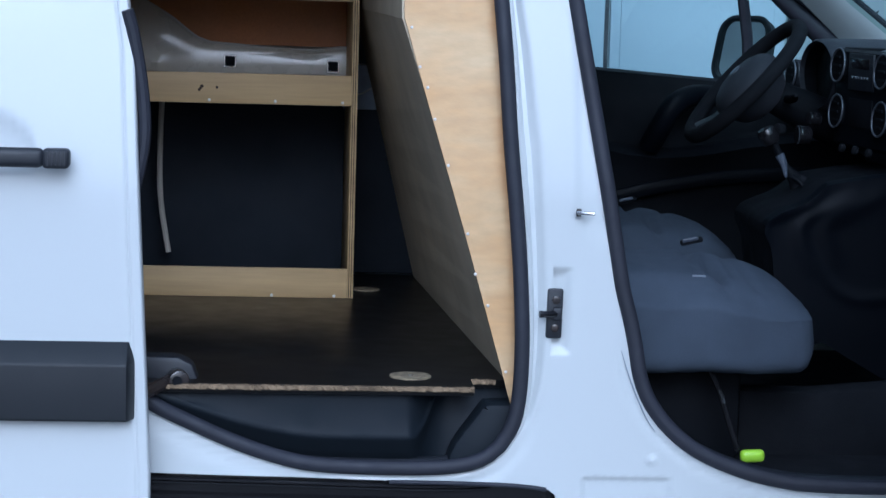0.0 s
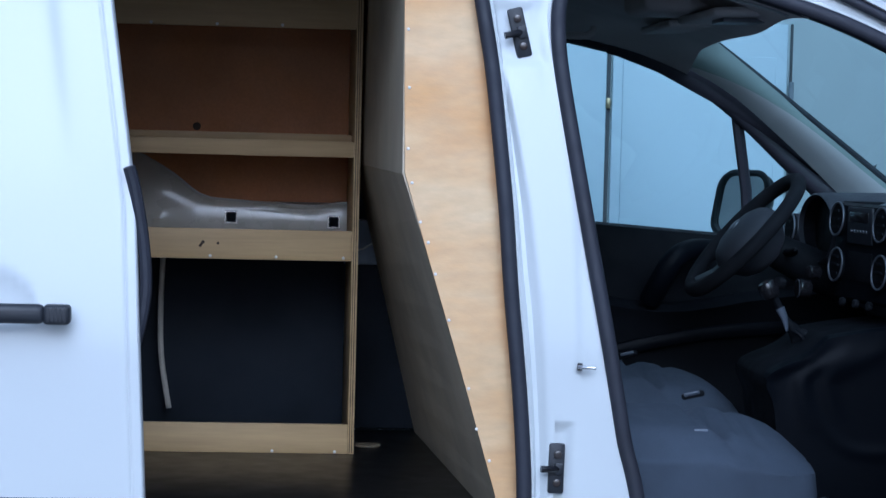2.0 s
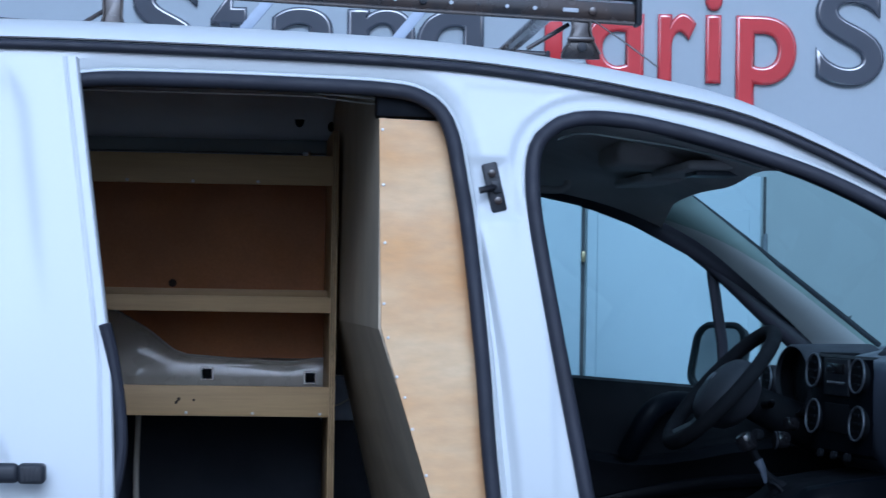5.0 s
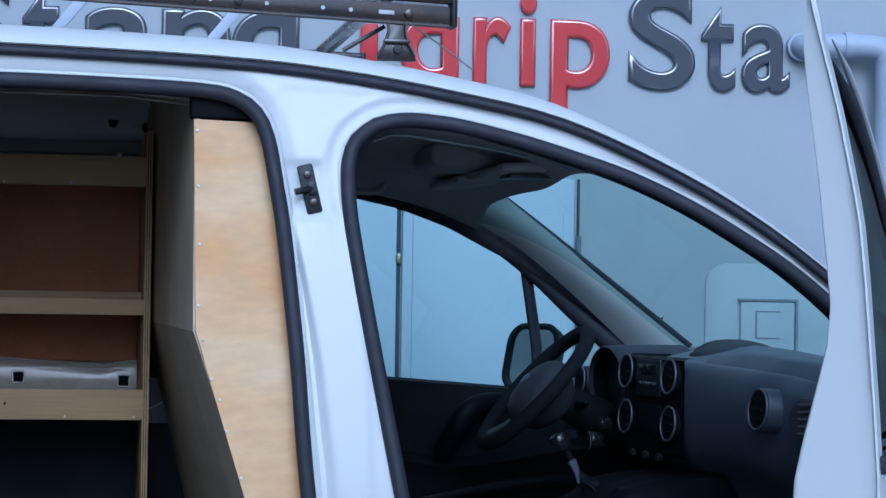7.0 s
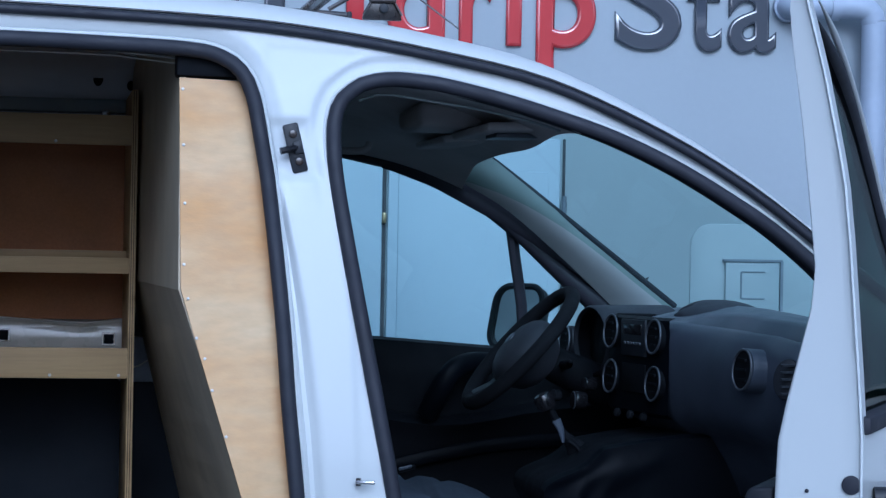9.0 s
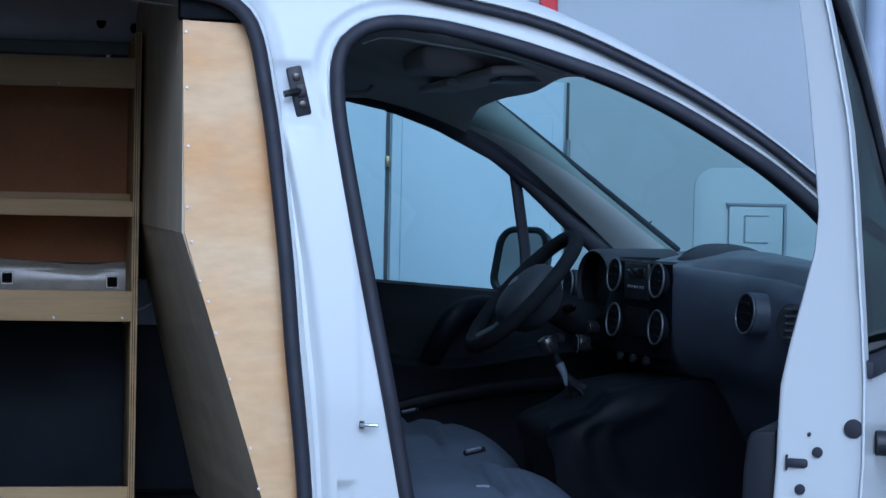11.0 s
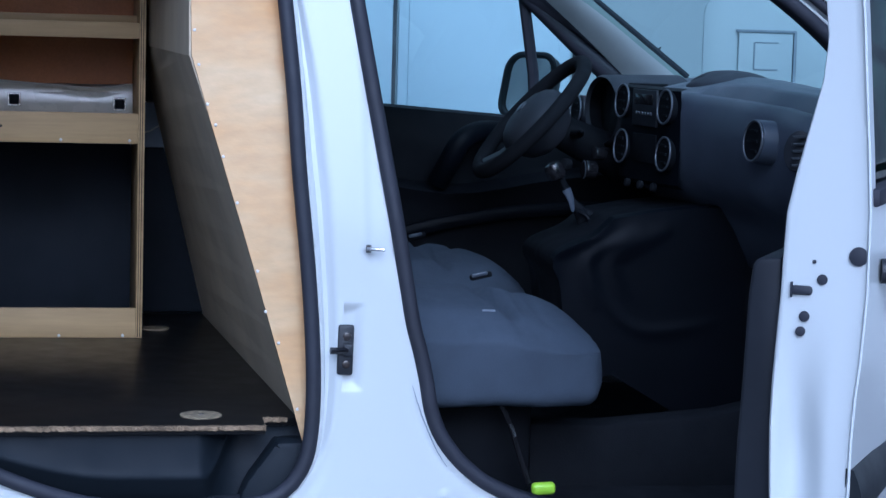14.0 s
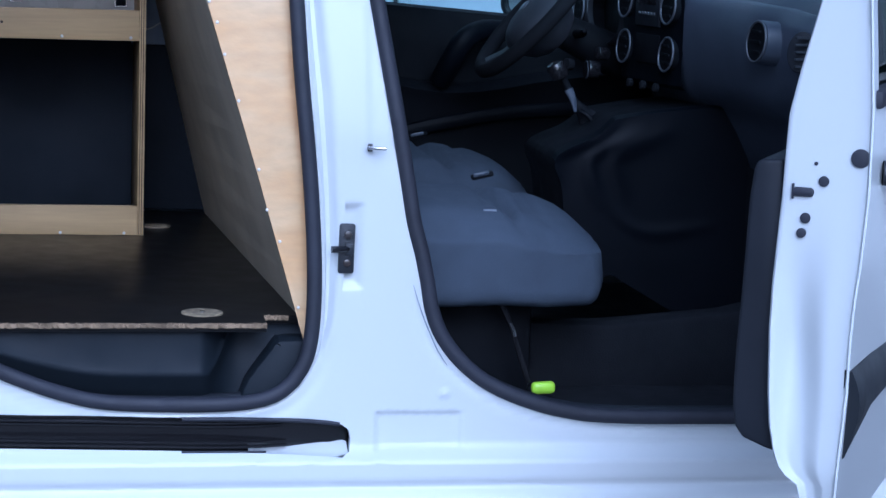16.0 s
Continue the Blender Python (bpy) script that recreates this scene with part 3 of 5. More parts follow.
# window frame
top = curve([(-0.990, 0.0833, 1.740), (-0.907, 0.083, 1.722), (-0.827, 0.083, 1.70), (-0.717, 0.0856, 1.67), (-0.61, 0.0874, 1.632), (-0.497, 0.088, 1.58), (-0.387, 0.0862, 1.515), (-0.287, 0.0835, 1.45), (-0.15, 0.070, 1.35), (-0.04, 0.045, 1.24), (0.01, 0.02, 1.12)], 0.03)


def pane_y(x, z):
    """The window leans in from the belt line to its top frame."""
    high = float(np.interp(x, [p.x for p in top], [p.z for p in top]))
    return -0.004 + 0.087 * min(1.0, max(0.0, (z - 1.10) / (high - 1.10))) ** 1.35


door_part("window_frame", tube([p + Vector((0, 0.006, -0.020)) for p in top[2:]], [min(0.015, 0.002 + 0.0016 * k) for k in range(len(top) - 2)], n=12), SEAL, label="black rubber-edged window frame")
door_part("frame_trim", tube([p + Vector((0, -0.006, -0.006)) for p in top[1:]], [min(0.006, 0.001 + 0.0010 * k) for k in range(len(top) - 1)], n=10), WHITE)
door_part("belt_moulding", box(-L + 0.01, 0.0, skin_y(1.1) - 0.012, skin_y(1.1) + 0.03, 1.085, 1.112, 0.006), SEAL)
door_part("window_glass", thick(sheet([(-L + 0.01, 1.10), (0.0, 1.10), (-0.04, 1.22), (-0.15, 1.33), (-0.287, 1.43), (-0.497, 1.56), (-0.717, 1.65), (-0.827, 1.68), (-L + 0.01, 1.71)], [], lambda x, z: Vector((x, pane_y(x, z) + 0.014, z)), 0.1), 0.004), DARKGLASS)
# black rear edge of the outer frame beside the glass
door_part("pillar_cover", thick(ribbon([[(trail(z) + 0.008, skin_y(z) + 0.003, z), (trail(z) + 0.055, pane_y(-0.94, z) + 0.006, z)] for z in (1.1, 1.2, 1.3, 1.4, 1.5, 1.6, 1.68)]), 0.004), GLOSSB)
# door card, standing past the shut face
ring = [(0.118, 0.549), (0.134, 0.553), (0.171, 0.566), (0.184, 0.583), (0.189, 0.613), (0.1895, 0.649), (0.188, 0.72), (0.184, 0.808), (0.180, 0.938), (0.175, 0.987), (0.167, 0.998), (0.130, 1.000)]
card = bmesh.new()
face = card.faces.new([card.verts.new((-L + 0.027, y, z)) for y, z in ring])
for v in bmesh.ops.extrude_face_region(card, geom=[face])["geom"]:
    if isinstance(v, bmesh.types.BMVert):
        v.co.x = -0.08
bmesh.ops.bevel(card, geom=[e for e in card.edges if len(e.link_faces) == 2], offset=0.006, segments=3, affect="EDGES", profile=0.5)
door_part("door_card", card, CARD, label="black plastic door card")
door_part("upper_card", box(-L + 0.05, -0.06, 0.085, 0.125, 0.95, 1.10, 0.015, seg=3), TRIM)
# outer handle and rub strip
door_part("handle", tube(curve([(-L + 0.07, -0.012, 0.985), (-L + 0.085, -0.050, 0.985), (-L + 0.12, -0.05, 0.985), (-L + 0.21, -0.04, 0.98), (-L + 0.23, -0.01, 0.98)], 0.015), 0.019, n=10), TRIM, label="black door handle")
strip = []
for k in range(13):
    x = -L + 0.001 + 0.93 * (k / 12) ** 1.5
    low = 0.549 + 0.049 * min(1.0, (x + L) / 0.34)
    strip.append([(x + lean, y, z) for lean, y, z in ((0.0, 0.016, 0.693), (0.0, 0.004, 0.691), (0.001, -0.003, 0.674), (0.002, -0.008, 0.657), (0.003, -0.0095, 0.638), (0.004, -0.008, 0.618), (0.008, 0.001, low + 0.034), (0.013, 0.011, low + 0.006), (0.016, 0.018, low))])
strip = ribbon(strip)
strip.verts.ensure_lookup_table()
strip.faces.new(strip.verts[:9])
door_part("rub_strip", strip, RUBSTRIP, label="anthracite plastic rub strip", smooth=30)
# holes of the lock in the shut face
for name, dy, z, r in (("grommet", 0.012, 1.011, 0.0143), ("plug", 0.065, 0.973, 0.0080), ("plug", 0.090, 0.916, 0.0080), ("plug", 0.095, 0.893, 0.0075), ("screw_hole", 0.078, 0.999, 0.003)):
    door_part(name, disc((trail(z) + 0.007 + 0.05 * dy, dy, z), (1, 0.05, 0), r, 0.010, n=20, bevel=0.001), SEAL)
lock = door_part("lock_slot", box(-L + 0.003, -L + 0.018, 0.079, 0.112, 0.948, 0.962, 0.005), SEAL)
door_part("latch_fork", box(-L + 0.004, -L + 0.012, 0.109, 0.112, 0.944, 0.967, 0.001), SEAL, lock)

# ---- front wing, bonnet, wheels, tail ----
WING = [(1.69, 0.30)] + [(2.06 - 0.34 * math.cos(radians(a)), 0.30 + 0.34 * math.sin(radians(a))) for a in range(0, 181, 12)] + [(2.62, 0.30), (2.80, 0.42), (2.82, 0.62), (2.70, 0.80), (2.45, 0.95), (2.1, 1.05), (1.74, 1.12), (1.69, 1.10)]
for s in (0, 1):
    def wing_at(x, z, s=s):
        y = 0.035 + 0.22 * max(0, (x - 2.3) / 0.52) ** 2 + 0.09 * max(0.0, (z - 0.85) / 0.25) ** 2
        return Vector((x, 1.86 - y if s else y, z))
    part("wing", thick(sheet(WING, [], wing_at, 0.05), 0.006), WHITE, van, smooth=50)
bonnet = []
for i in range(16):
    x = 1.72 + 1.08 * i / 15
    z = 1.13 - 0.20 * (i / 15) ** 1.3 - 0.14 * max(0, (i - 11) / 4) ** 2
    y0 = 0.10 + 0.22 * max(0, (x - 2.3) / 0.52) ** 2
    bonnet.append([(x, y0 + (1.86 - 2 * y0) * k / 14, z + 0.05 * math.sin(math.pi * k / 14)) for k in range(15)])
part("bonnet", thick(ribbon(bonnet), 0.006), WHITE, van, smooth=50)
part("front_bumper", box(2.60, 2.88, 0.12, 1.74, 0.22, 0.78, 0.08, seg=4), RUBSTRIP, van)
part("tail", box(-1.52, -1.47, 0.16, 1.70, 0.30, 1.74, 0.02), WHITE, van)
for x in (2.06, -0.78):
    for y, s in ((0.15, -1), (1.71, 1)):
        w = part("wheel", disc((x, y, 0.31), (0, 1, 0), 0.20, 0.17, n=32, bevel=0.01), SILVER, van)
        part("tyre", tube([Vector((x + 0.255 * math.cos(a), y, 0.31 + 0.255 * math.sin(a))) for a in [2 * math.pi * k / 40 for k in range(40)]], 0.062, True, 12, flat=1.5), TYRE, w)
# underbody closes the van from below
part("underbody", box(-1.45, 2.6, 0.12, 1.74, 0.30, 0.36, 0.01), TRIM, van)

# ---- far flank ----
FARWIN = [(0.700, 1.15), (0.672, 1.40), (0.672, 1.575), (0.70, 1.590), (0.756, 1.588), (0.879, 1.563), (0.996, 1.521), (1.189, 1.425), (1.324, 1.335), (1.44, 1.258), (1.475, 1.215), (1.482, 1.085), (1.455, 1.050), (1.147, 1.081), (0.845, 1.117)]
far = sheet([(-1.5, 0.30), (1.60, 0.30), (1.62, 1.0), (1.66, 1.12)] + [(p.x, p.z - 0.004 - 0.045 * min(1.0, max(0.0, (p.x - 0.95) / 0.12))) for p in reversed(EDGE)], [FARWIN], lambda x, z: Vector((x, 1.86 - flank(z), z)), 0.08)
part("far_side_panel", thick(far, 0.02), WHITE, van, smooth=40)
part("far_window_glass", sheet(shift(FARWIN, -0.01), [], lambda x, z: Vector((x, 1.85 - flank(z), z)), 0.2), TINT, van).visible_shadow = False
part("far_window_seal", tube([Vector((x, 1.83 - flank(z), z)) for x, z in shift(FARWIN, -0.006)], 0.014, True, 8), SEAL, van)
part("quarter_post", tube([Vector((1.203, 1.82 - flank(1.43), 1.432)), Vector((1.246, 1.82 - flank(1.21), 1.214)), Vector((1.262, 1.82 - flank(1.07), 1.07))], 0.015, n=8, flat=0.8), SEAL, van)

# windscreen
rows = []
for i in range(15):
    t = i / 14
    p = Vector((0.98 + 0.76 * t, 0, 0))
    z = np.interp(p.x, [q.x for q in EDGE], [q.z for q in EDGE]) + 0.055 * rise(p.x) - 0.012
    y = flank(z) + 0.07
    bow = 0.10 * t
    rows.append([(p.x + bow * math.sin(math.pi * k / 16), y + (1.86 - 2 * y) * k / 16, z + 0.03 * math.sin(math.pi * k / 16) * (1 - t) - 0.12 * (k / 16) ** 3) for k in range(17)])
part("windscreen", ribbon(rows), SCREEN, van, smooth=60).visible_shadow = False
part("windscreen_edge", tube(curve([(1.06, 1.56, 1.618), (1.13, 1.57, 1.578), (1.285, 1.575, 1.465), (1.45, 1.58, 1.342), (1.62, 1.59, 1.215)], 0.05), 0.0085, n=8), SEAL, van)

# ---- cab ----
part("cab_floor", box(0.55, 1.75, 0.14, 1.72, 0.36, 0.40, 0.01), CARPET, van, "black carpeted cab floor")
part("front_bulkhead", box(1.70, 1.76, 0.12, 1.74, 0.38, 1.12, 0.01), TRIM, van)
part("footwell_ridge", extrude_outline([(0.56, 0.36), (0.56, 0.50), (0.90, 0.535), (1.13, 0.530), (1.38, 0.552), (1.52, 0.585), (1.70, 0.70), (1.70, 0.36)], 0.42, 0.50, 0.015), CARPET, van)
# headliner with folds, sun visors
def liner_z(x, y):
    z = float(np.interp(x, [q.x for q in EDGE], [q.z for q in EDGE])) - 0.062
    q = (y - 0.93) / 0.73
    z += 0.028 * (1 - q * q)
    z -= 0.022 * math.exp(-((x - 0.83) / 0.05) ** 2) * math.exp(-((y - 1.15) / 0.22) ** 2)
    z += 0.010 * math.sin(14 * x + 3 * y) * math.exp(-((y - 0.8) / 0.4) ** 2)
    z -= 0.045 * max(0.0, q - 0.78) / 0.22
    return z


def liner_front(y):
    """The front edge of the headliner draws back towards the near door."""
    return 1.07 - 0.05 * math.exp(-((y - 0.2) / 0.5) ** 2)


rows = []
for i in range(31):
    line = []
    for y in [0.20 + 1.46 * k / 30 for k in range(31)]:
        x = 0.45 + (liner_front(y) - 0.45) * i / 30
        line.append((x, y, liner_z(x, y)))
    rows.append(line)
part("headliner", thick(ribbon(rows), 0.008), LINER, van, "dark grey felt headliner", smooth=60)


part("liner_edge", tube(curve([(0.592, 0.236, 1.627), (0.624, 0.236, 1.640), (0.657, 0.236, 1.640), (0.711, 0.236, 1.633), (0.822, 0.236, 1.618), (0.933, 0.236, 1.596), (0.985, 0.236, 1.580)], 0.03), 0.0026, n=6), PILLARTRIM, van)


def visor_at(y0, y1, x, z, tilt):
    v = box(0, 0.165, y0, y1, -0.009, 0.009, 0.008, seg=3)
    v.transform(pose(x, 0, z, 0, tilt, 0))
    return part("sun_visor", v, LINER, van, "dark grey padded sun visor")


one = visor_at(0.55, 0.95, 0.905, 1.604, -2)
part("visor_mirror", box(0.94, 1.03, 0.62, 0.74, 1.587, 1.596, 0.001), SILVER, one)
visor_at(1.06, 1.44, 0.905, 1.604, -2)
part("header_console", box(0.80, 0.95, 0.78, 1.06, 1.615, 1.67, 0.02, seg=3), LINER, van)
part("grab_handle", tube(curve([(0.66, 1.50, 1.62), (0.68, 1.485, 1.595), (0.78, 1.48, 1.59), (0.80, 1.495, 1.61)], 0.02), 0.009, n=8), LINER, van)
# far pillar trim and door card
left = curve([(0.86, 1.66, 1.600), (0.98, 1.645, 1.564), (1.09, 1.635, 1.512), (1.189, 1.63, 1.453), (1.32, 1.635, 1.346), (1.45, 1.65, 1.232), (1.52, 1.655, 1.165)], 0.04)
right = curve([(0.98, 1.50, 1.655), (1.05, 1.53, 1.625), (1.127, 1.555, 1.582), (1.28, 1.57, 1.468), (1.45, 1.58, 1.342), (1.625, 1.59, 1.212), (1.70, 1.59, 1.155)], 0.04)
trim = []
for k in range(24):
    a, e = left[round(k * (len(left) - 1) / 23)], right[round(k * (len(right) - 1) / 23)]
    trim.append([a + (e - a) * u + Vector((0, -0.020 * math.sin(math.pi * u), 0)) for u in (0, 0.12, 0.3, 0.5, 0.7, 0.88, 1.0)])
part("pillar_trim", thick(ribbon(trim), 0.004), PILLARTRIM, van, "warm grey windscreen pillar trim", smooth=60)
band = []
for x in [0.86 + 0.66 * k / 22 for k in range(23)]:
    low = float(np.interp(x, (0.756, 0.879, 0.996, 1.189, 1.324, 1.44, 1.475, 1.482), (1.588, 1.563, 1.521, 1.425, 1.335, 1.258, 1.215, 1.20))) - 0.008
    high = float(np.interp(x, [p.x for p in left], [p.z for p in left])) + 0.012
    band.append([(x, 1.675, low), (x, 1.662, low + 0.3 * (high - low)), (x, 1.662, low + 0.8 * (high - low)), (x, 1.668, high)])
part("window_trim", thick(ribbon(band), 0.004), SEAL, van, smooth=60)
post = curve([(1.06, 1.69, 1.515), (1.20, 1.69, 1.418), (1.34, 1.69, 1.300), (1.47, 1.685, 1.190), (1.53, 1.68, 1.10)], 0.04)
part("pillar_base", tube(post, [0.018 + 0.026 * (k / (len(post) - 1)) ** 2 for k in range(len(post))], n=12), SEAL, van)
card = []
for i in range(14):
    x = 0.62 + 1.0 * i / 13
    zt = 1.135 - 0.07 * i / 13
    zl = float(np.interp(x, (0.8, 0.878, 0.93, 0.98, 1.115, 1.19, 1.27, 1.5), (0.935, 0.926, 0.914, 0.906, 0.912, 0.929, 0.944, 0.97)))
    card.append([(x, 1.80, zt + 0.005), (x, 1.72, zt), (x, 1.70, zt - 0.03), (x, 1.705, zt - 0.12), (x, 1.70, zl + 0.015), (x, 1.655, zl + 0.006), (x, 1.640, zl - 0.006), (x, 1.648, zl - 0.022), (x, 1.668, 0.86), (x, 1.672, 0.72), (x, 1.66, 0.60), (x, 1.69, 0.45), (x, 1.80, 0.42)])
far_card = part("far_door_card", ribbon(card), MATTE, van, "black driver door card with armrest", smooth=40)
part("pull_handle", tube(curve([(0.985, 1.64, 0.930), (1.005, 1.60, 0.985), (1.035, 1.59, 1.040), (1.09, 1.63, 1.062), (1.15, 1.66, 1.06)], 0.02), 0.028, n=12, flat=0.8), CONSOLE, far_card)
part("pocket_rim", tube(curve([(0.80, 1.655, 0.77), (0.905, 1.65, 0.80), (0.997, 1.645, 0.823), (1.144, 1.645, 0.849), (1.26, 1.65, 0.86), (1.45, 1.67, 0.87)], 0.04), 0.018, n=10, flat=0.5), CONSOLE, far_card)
# far outside mirror, turned to the driver
MIRROR_AT = pose(1.285, 1.98, 1.172, 0, 0, 42) @ Matrix(((1, 0, 0, 0), (0, 0.94, -0.20, 0), (0, 0, 1, 0), (0, 0, 0, 1)))
shell = []
for k in range(9):
    u = k / 8
    s = (1 - u ** 2.2) ** 0.5 * (1.0 - 0.1 * u)
    shell.append([(0.11 * u, y * max(s, 0.05), z * max(s, 0.05)) for y, z in rounded(-0.085, 0.085, -0.088, 0.086, 0.045, 6)])
shell = ribbon(shell, wrap=True)
shell.transform(MIRROR_AT)
mirror = part("far_mirror", shell, TRIM, van, "black door mirror", smooth=60)
rim = tube([Vector((0.0, y, z)) for y, z in rounded(-0.083, 0.083, -0.086, 0.084, 0.045, 6)], 0.009, True, 8, side=(1, 0, 0))
rim.transform(MIRROR_AT)
part("mirror_rim", rim, TRIM, mirror)
pane = bmesh.new()
pane.faces.new([pane.verts.new((0.004, y, z)) for y, z in rounded(-0.08, 0.08, -0.083, 0.081, 0.043, 6)])
pane.transform(MIRROR_AT)
part("mirror_glass", pane, MIRROR, mirror, smooth=None)
part("mirror_arm", box(1.27, 1.34, 1.78, 1.95, 1.085, 1.125, 0.015), TRIM, mirror)

# dashboard
dash = part("dashboard", bmesh.new(), DASH, van)


def dash_face(y):
    """How far forward the dash face stands at y."""
    return float(np.interp(y, (0.16, 0.20, 0.27, 0.36, 0.45, 0.60, 0.76, 0.80, 1.04, 1.10, 1.16, 1.70), (1.52, 1.470, 1.446, 1.434, 1.408, 1.392, 1.365, 1.350, 1.314, 1.318, 1.40, 1.44)))


rows = []
for k in range(64):
    y = 0.165 + (1.70 - 0.165) * k / 63
    f = dash_face(y)
    ridge = float(np.interp(y, (0.2, 0.373, 0.476, 0.658, 0.855, 0.98, 1.046, 1.11, 1.3, 1.55), (1.205, 1.213, 1.221, 1.229, 1.236, 1.236, 1.233, 1.228, 1.221, 1.200)))
    tier = float(np.interp(y, (0.17, 0.21, 0.38, 0.56, 0.72, 0.88, 1.1), (1.192, 1.203, 1.214, 1.224, 1.220, 1.203, 1.19)))
    lip = float(np.interp(y, (0.17, 0.24, 0.36, 0.49, 0.69, 0.80), (1.160, 1.176, 1.187, 1.193, 1.197, 1.200)))
    rows.append([(1.78, y, 1.15), (1.70, y, ridge - 0.025), (max(1.62, f + 0.15), y, ridge - 0.006), (max(1.55, f + 0.12), y, ridge), (max(1.515, f + 0.10), y, max(tier + 0.001, ridge - 0.004)), (f + 0.082, y, max(tier, lip - 0.002)), (f + 0.072, y, max(tier - 0.006, lip - 0.004)), (f + 0.050, y, lip - 0.006), (f + 0.042, y, lip - 0.001), (f + 0.034, y, lip), (f + 0.024, y, lip - 0.006), (f + 0.011, y, lip - 0.024), (f + 0.003, y, 1.145), (f, y, 1.11), (f + 0.006, y, 1.06), (f + 0.020, y, 1.015), (f + 0.045, y, 0.976), (f + 0.085, y, 0.955), (f + 0.12, y, 0.90), (f + 0.16, y, 0.82), (f + 0.27, y, 0.78)])
part("dash_body", thick(ribbon(rows), 0.006), DASH, dash, smooth=60)
def pod_z(x, y, z):
    """The pod with the round opening pressed into its rear."""
    q = ((x - 1.463) / 0.026) ** 2 + ((y - 1.000) / 0.055) ** 2
    return z - 0.016 * math.exp(-q * q)


pod = [[(1.535 + 0.102 * math.cos(q), 0.955 + 0.152 * math.sin(q), 1.16) for q in [2 * math.pi * k / 72 for k in range(72)]]]
for i in range(21):
    a = math.pi / 2 * i / 20
    line = []
    for q in [2 * math.pi * k / 72 for k in range(72)]:
        x, y = 1.535 + 0.10 * math.cos(a) * math.cos(q), 0.955 + 0.15 * math.cos(a) * math.sin(q)
        line.append((x, y, pod_z(x, y, 1.208 + 0.039 * math.sin(a))))
    pod.append(line)
part("top_pod", ribbon(pod, wrap=True), DASHTOP, dash, smooth=60)
lid = []
for i in range(8):
    line = []
    for q in [2 * math.pi * k / 28 for k in range(28)]:
        x, y = 1.463 + 0.024 * (i + 0.05) / 7 * math.cos(q), 1.000 + 0.051 * (i + 0.05) / 7 * math.sin(q)
        z = 1.208 + 0.039 * max(0.0, 1 - ((x - 1.535) / 0.10) ** 2 - ((y - 0.955) / 0.15) ** 2) ** 0.5
        line.append((x, y, pod_z(x, y, z) + 0.0012))
    lid.append(line)
part("pod_recess", ribbon(lid, wrap=True), MATTE, dash, smooth=60)


def vent(at, r, toward=(-1, -0.15, 0.10)):
    root = part("vent", bmesh.new(), DASH, dash)
    at, ax = Vector(at), Vector(toward).normalized()
    q = Vector((0, 0, 1)).rotation_difference(ax)
    ring = [at + q @ Vector((r * math.cos(a), r * math.sin(a), 0)) for a in [2 * math.pi * k / 32 for k in range(32)]]
    part("bezel", tube(ring, 0.0026, True, 8, side=ax), SILVER, root, "thin silver ring")
    part("barrel", disc(at - ax * 0.012, ax, r, 0.022, n=28), MATTE, root)
    for s in (-0.5, 0.0, 0.5):
        b = box(-r * 0.8 * math.cos(s), r * 0.8 * math.cos(s), -0.002, 0.002, -0.0025, 0.0025, 0.0)
        b.transform(Matrix.Translation(at + ax * 0.002 + Vector((0, 0, s * r))) @ Euler((0, 0, math.pi / 2)).to_matrix().to_4x4())
        part("slat", b, MATTE, root)


vent((1.399, 0.36, 1.118), 0.041)
vent((1.335, 1.62, 1.122), 0.038, (-1, -0.1, 0.1))
part("vent_pod", disc((1.395, 1.625, 1.116), (-1, -0.1, 0.1), 0.046, 0.108, n=36, r2=0.0405, bevel=0.003), TRIM, dash)
part("vent_pod", disc((1.455, 0.3675, 1.1125), (-1, -0.15, 0.10), 0.047, 0.108, n=40, r2=0.0435, bevel=0.003), DASH, dash)
side_hole = disc((0, 0, 0), (0, 0, 1), 0.036, 0.02, n=28, bevel=0.004)
side_hole.transform(pose(1.452, 0.232, 1.105, 78, 0, -42) @ Matrix.Diagonal((0.8, 1.15, 1, 1)))
side_vent = part("side_vent", side_hole, TRIM, dash)
for k in range(5):
    part("slat", box(1.432, 1.466, 0.212, 0.222, 1.076 + 0.014 * k, 1.081 + 0.014 * k, 0.001), DASHTOP, side_vent)
panel = [[(dash_face(y) - 0.004, y, z) if 0 < k < 3 else (dash_face(y) + 0.01, y, z) for k, z in enumerate((1.208, 1.202, 0.995, 0.985))] for y in [0.755 + 0.325 * k / 12 for k in range(13)]]
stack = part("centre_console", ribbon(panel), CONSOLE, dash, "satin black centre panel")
for y, z in ((0.800, 1.166), (1.035, 1.170), (0.800, 1.062), (1.035, 1.066)):
    vent((dash_face(y) - 0.012, y, z), 0.0375)


def on_dash(y0, y1, z0, z1, out, name, mat, parent, label=""):
    """A small panel set on the dash face."""
    a, b = dash_face(y0), dash_face(y1)
    bm = box(-out, 0.004, 0, math.hypot(y1 - y0, b - a), z0, z1, 0.002)
    bm.transform(pose(a - 0.003, y0, 0, 0, 0, math.degrees(math.atan2(-(b - a), y1 - y0))))
    return part(name, bm, mat, parent, label)


radio = on_dash(0.852, 0.982, 1.118, 1.200, 0.007, "radio", TRIM, stack, "black radio with a row of small keys")
for k in range(6):
    on_dash(0.872 + 0.016 * k, 0.882 + 0.016 * k, 1.143, 1.150, 0.010, "button", SILVER, radio)
on_dash(0.868, 0.970, 1.166, 1.190, 0.0085, "display", GLOSSB, radio)
on_dash(0.855, 0.980, 1.035, 1.100, 0.004, "cubby", MATTE, stack)
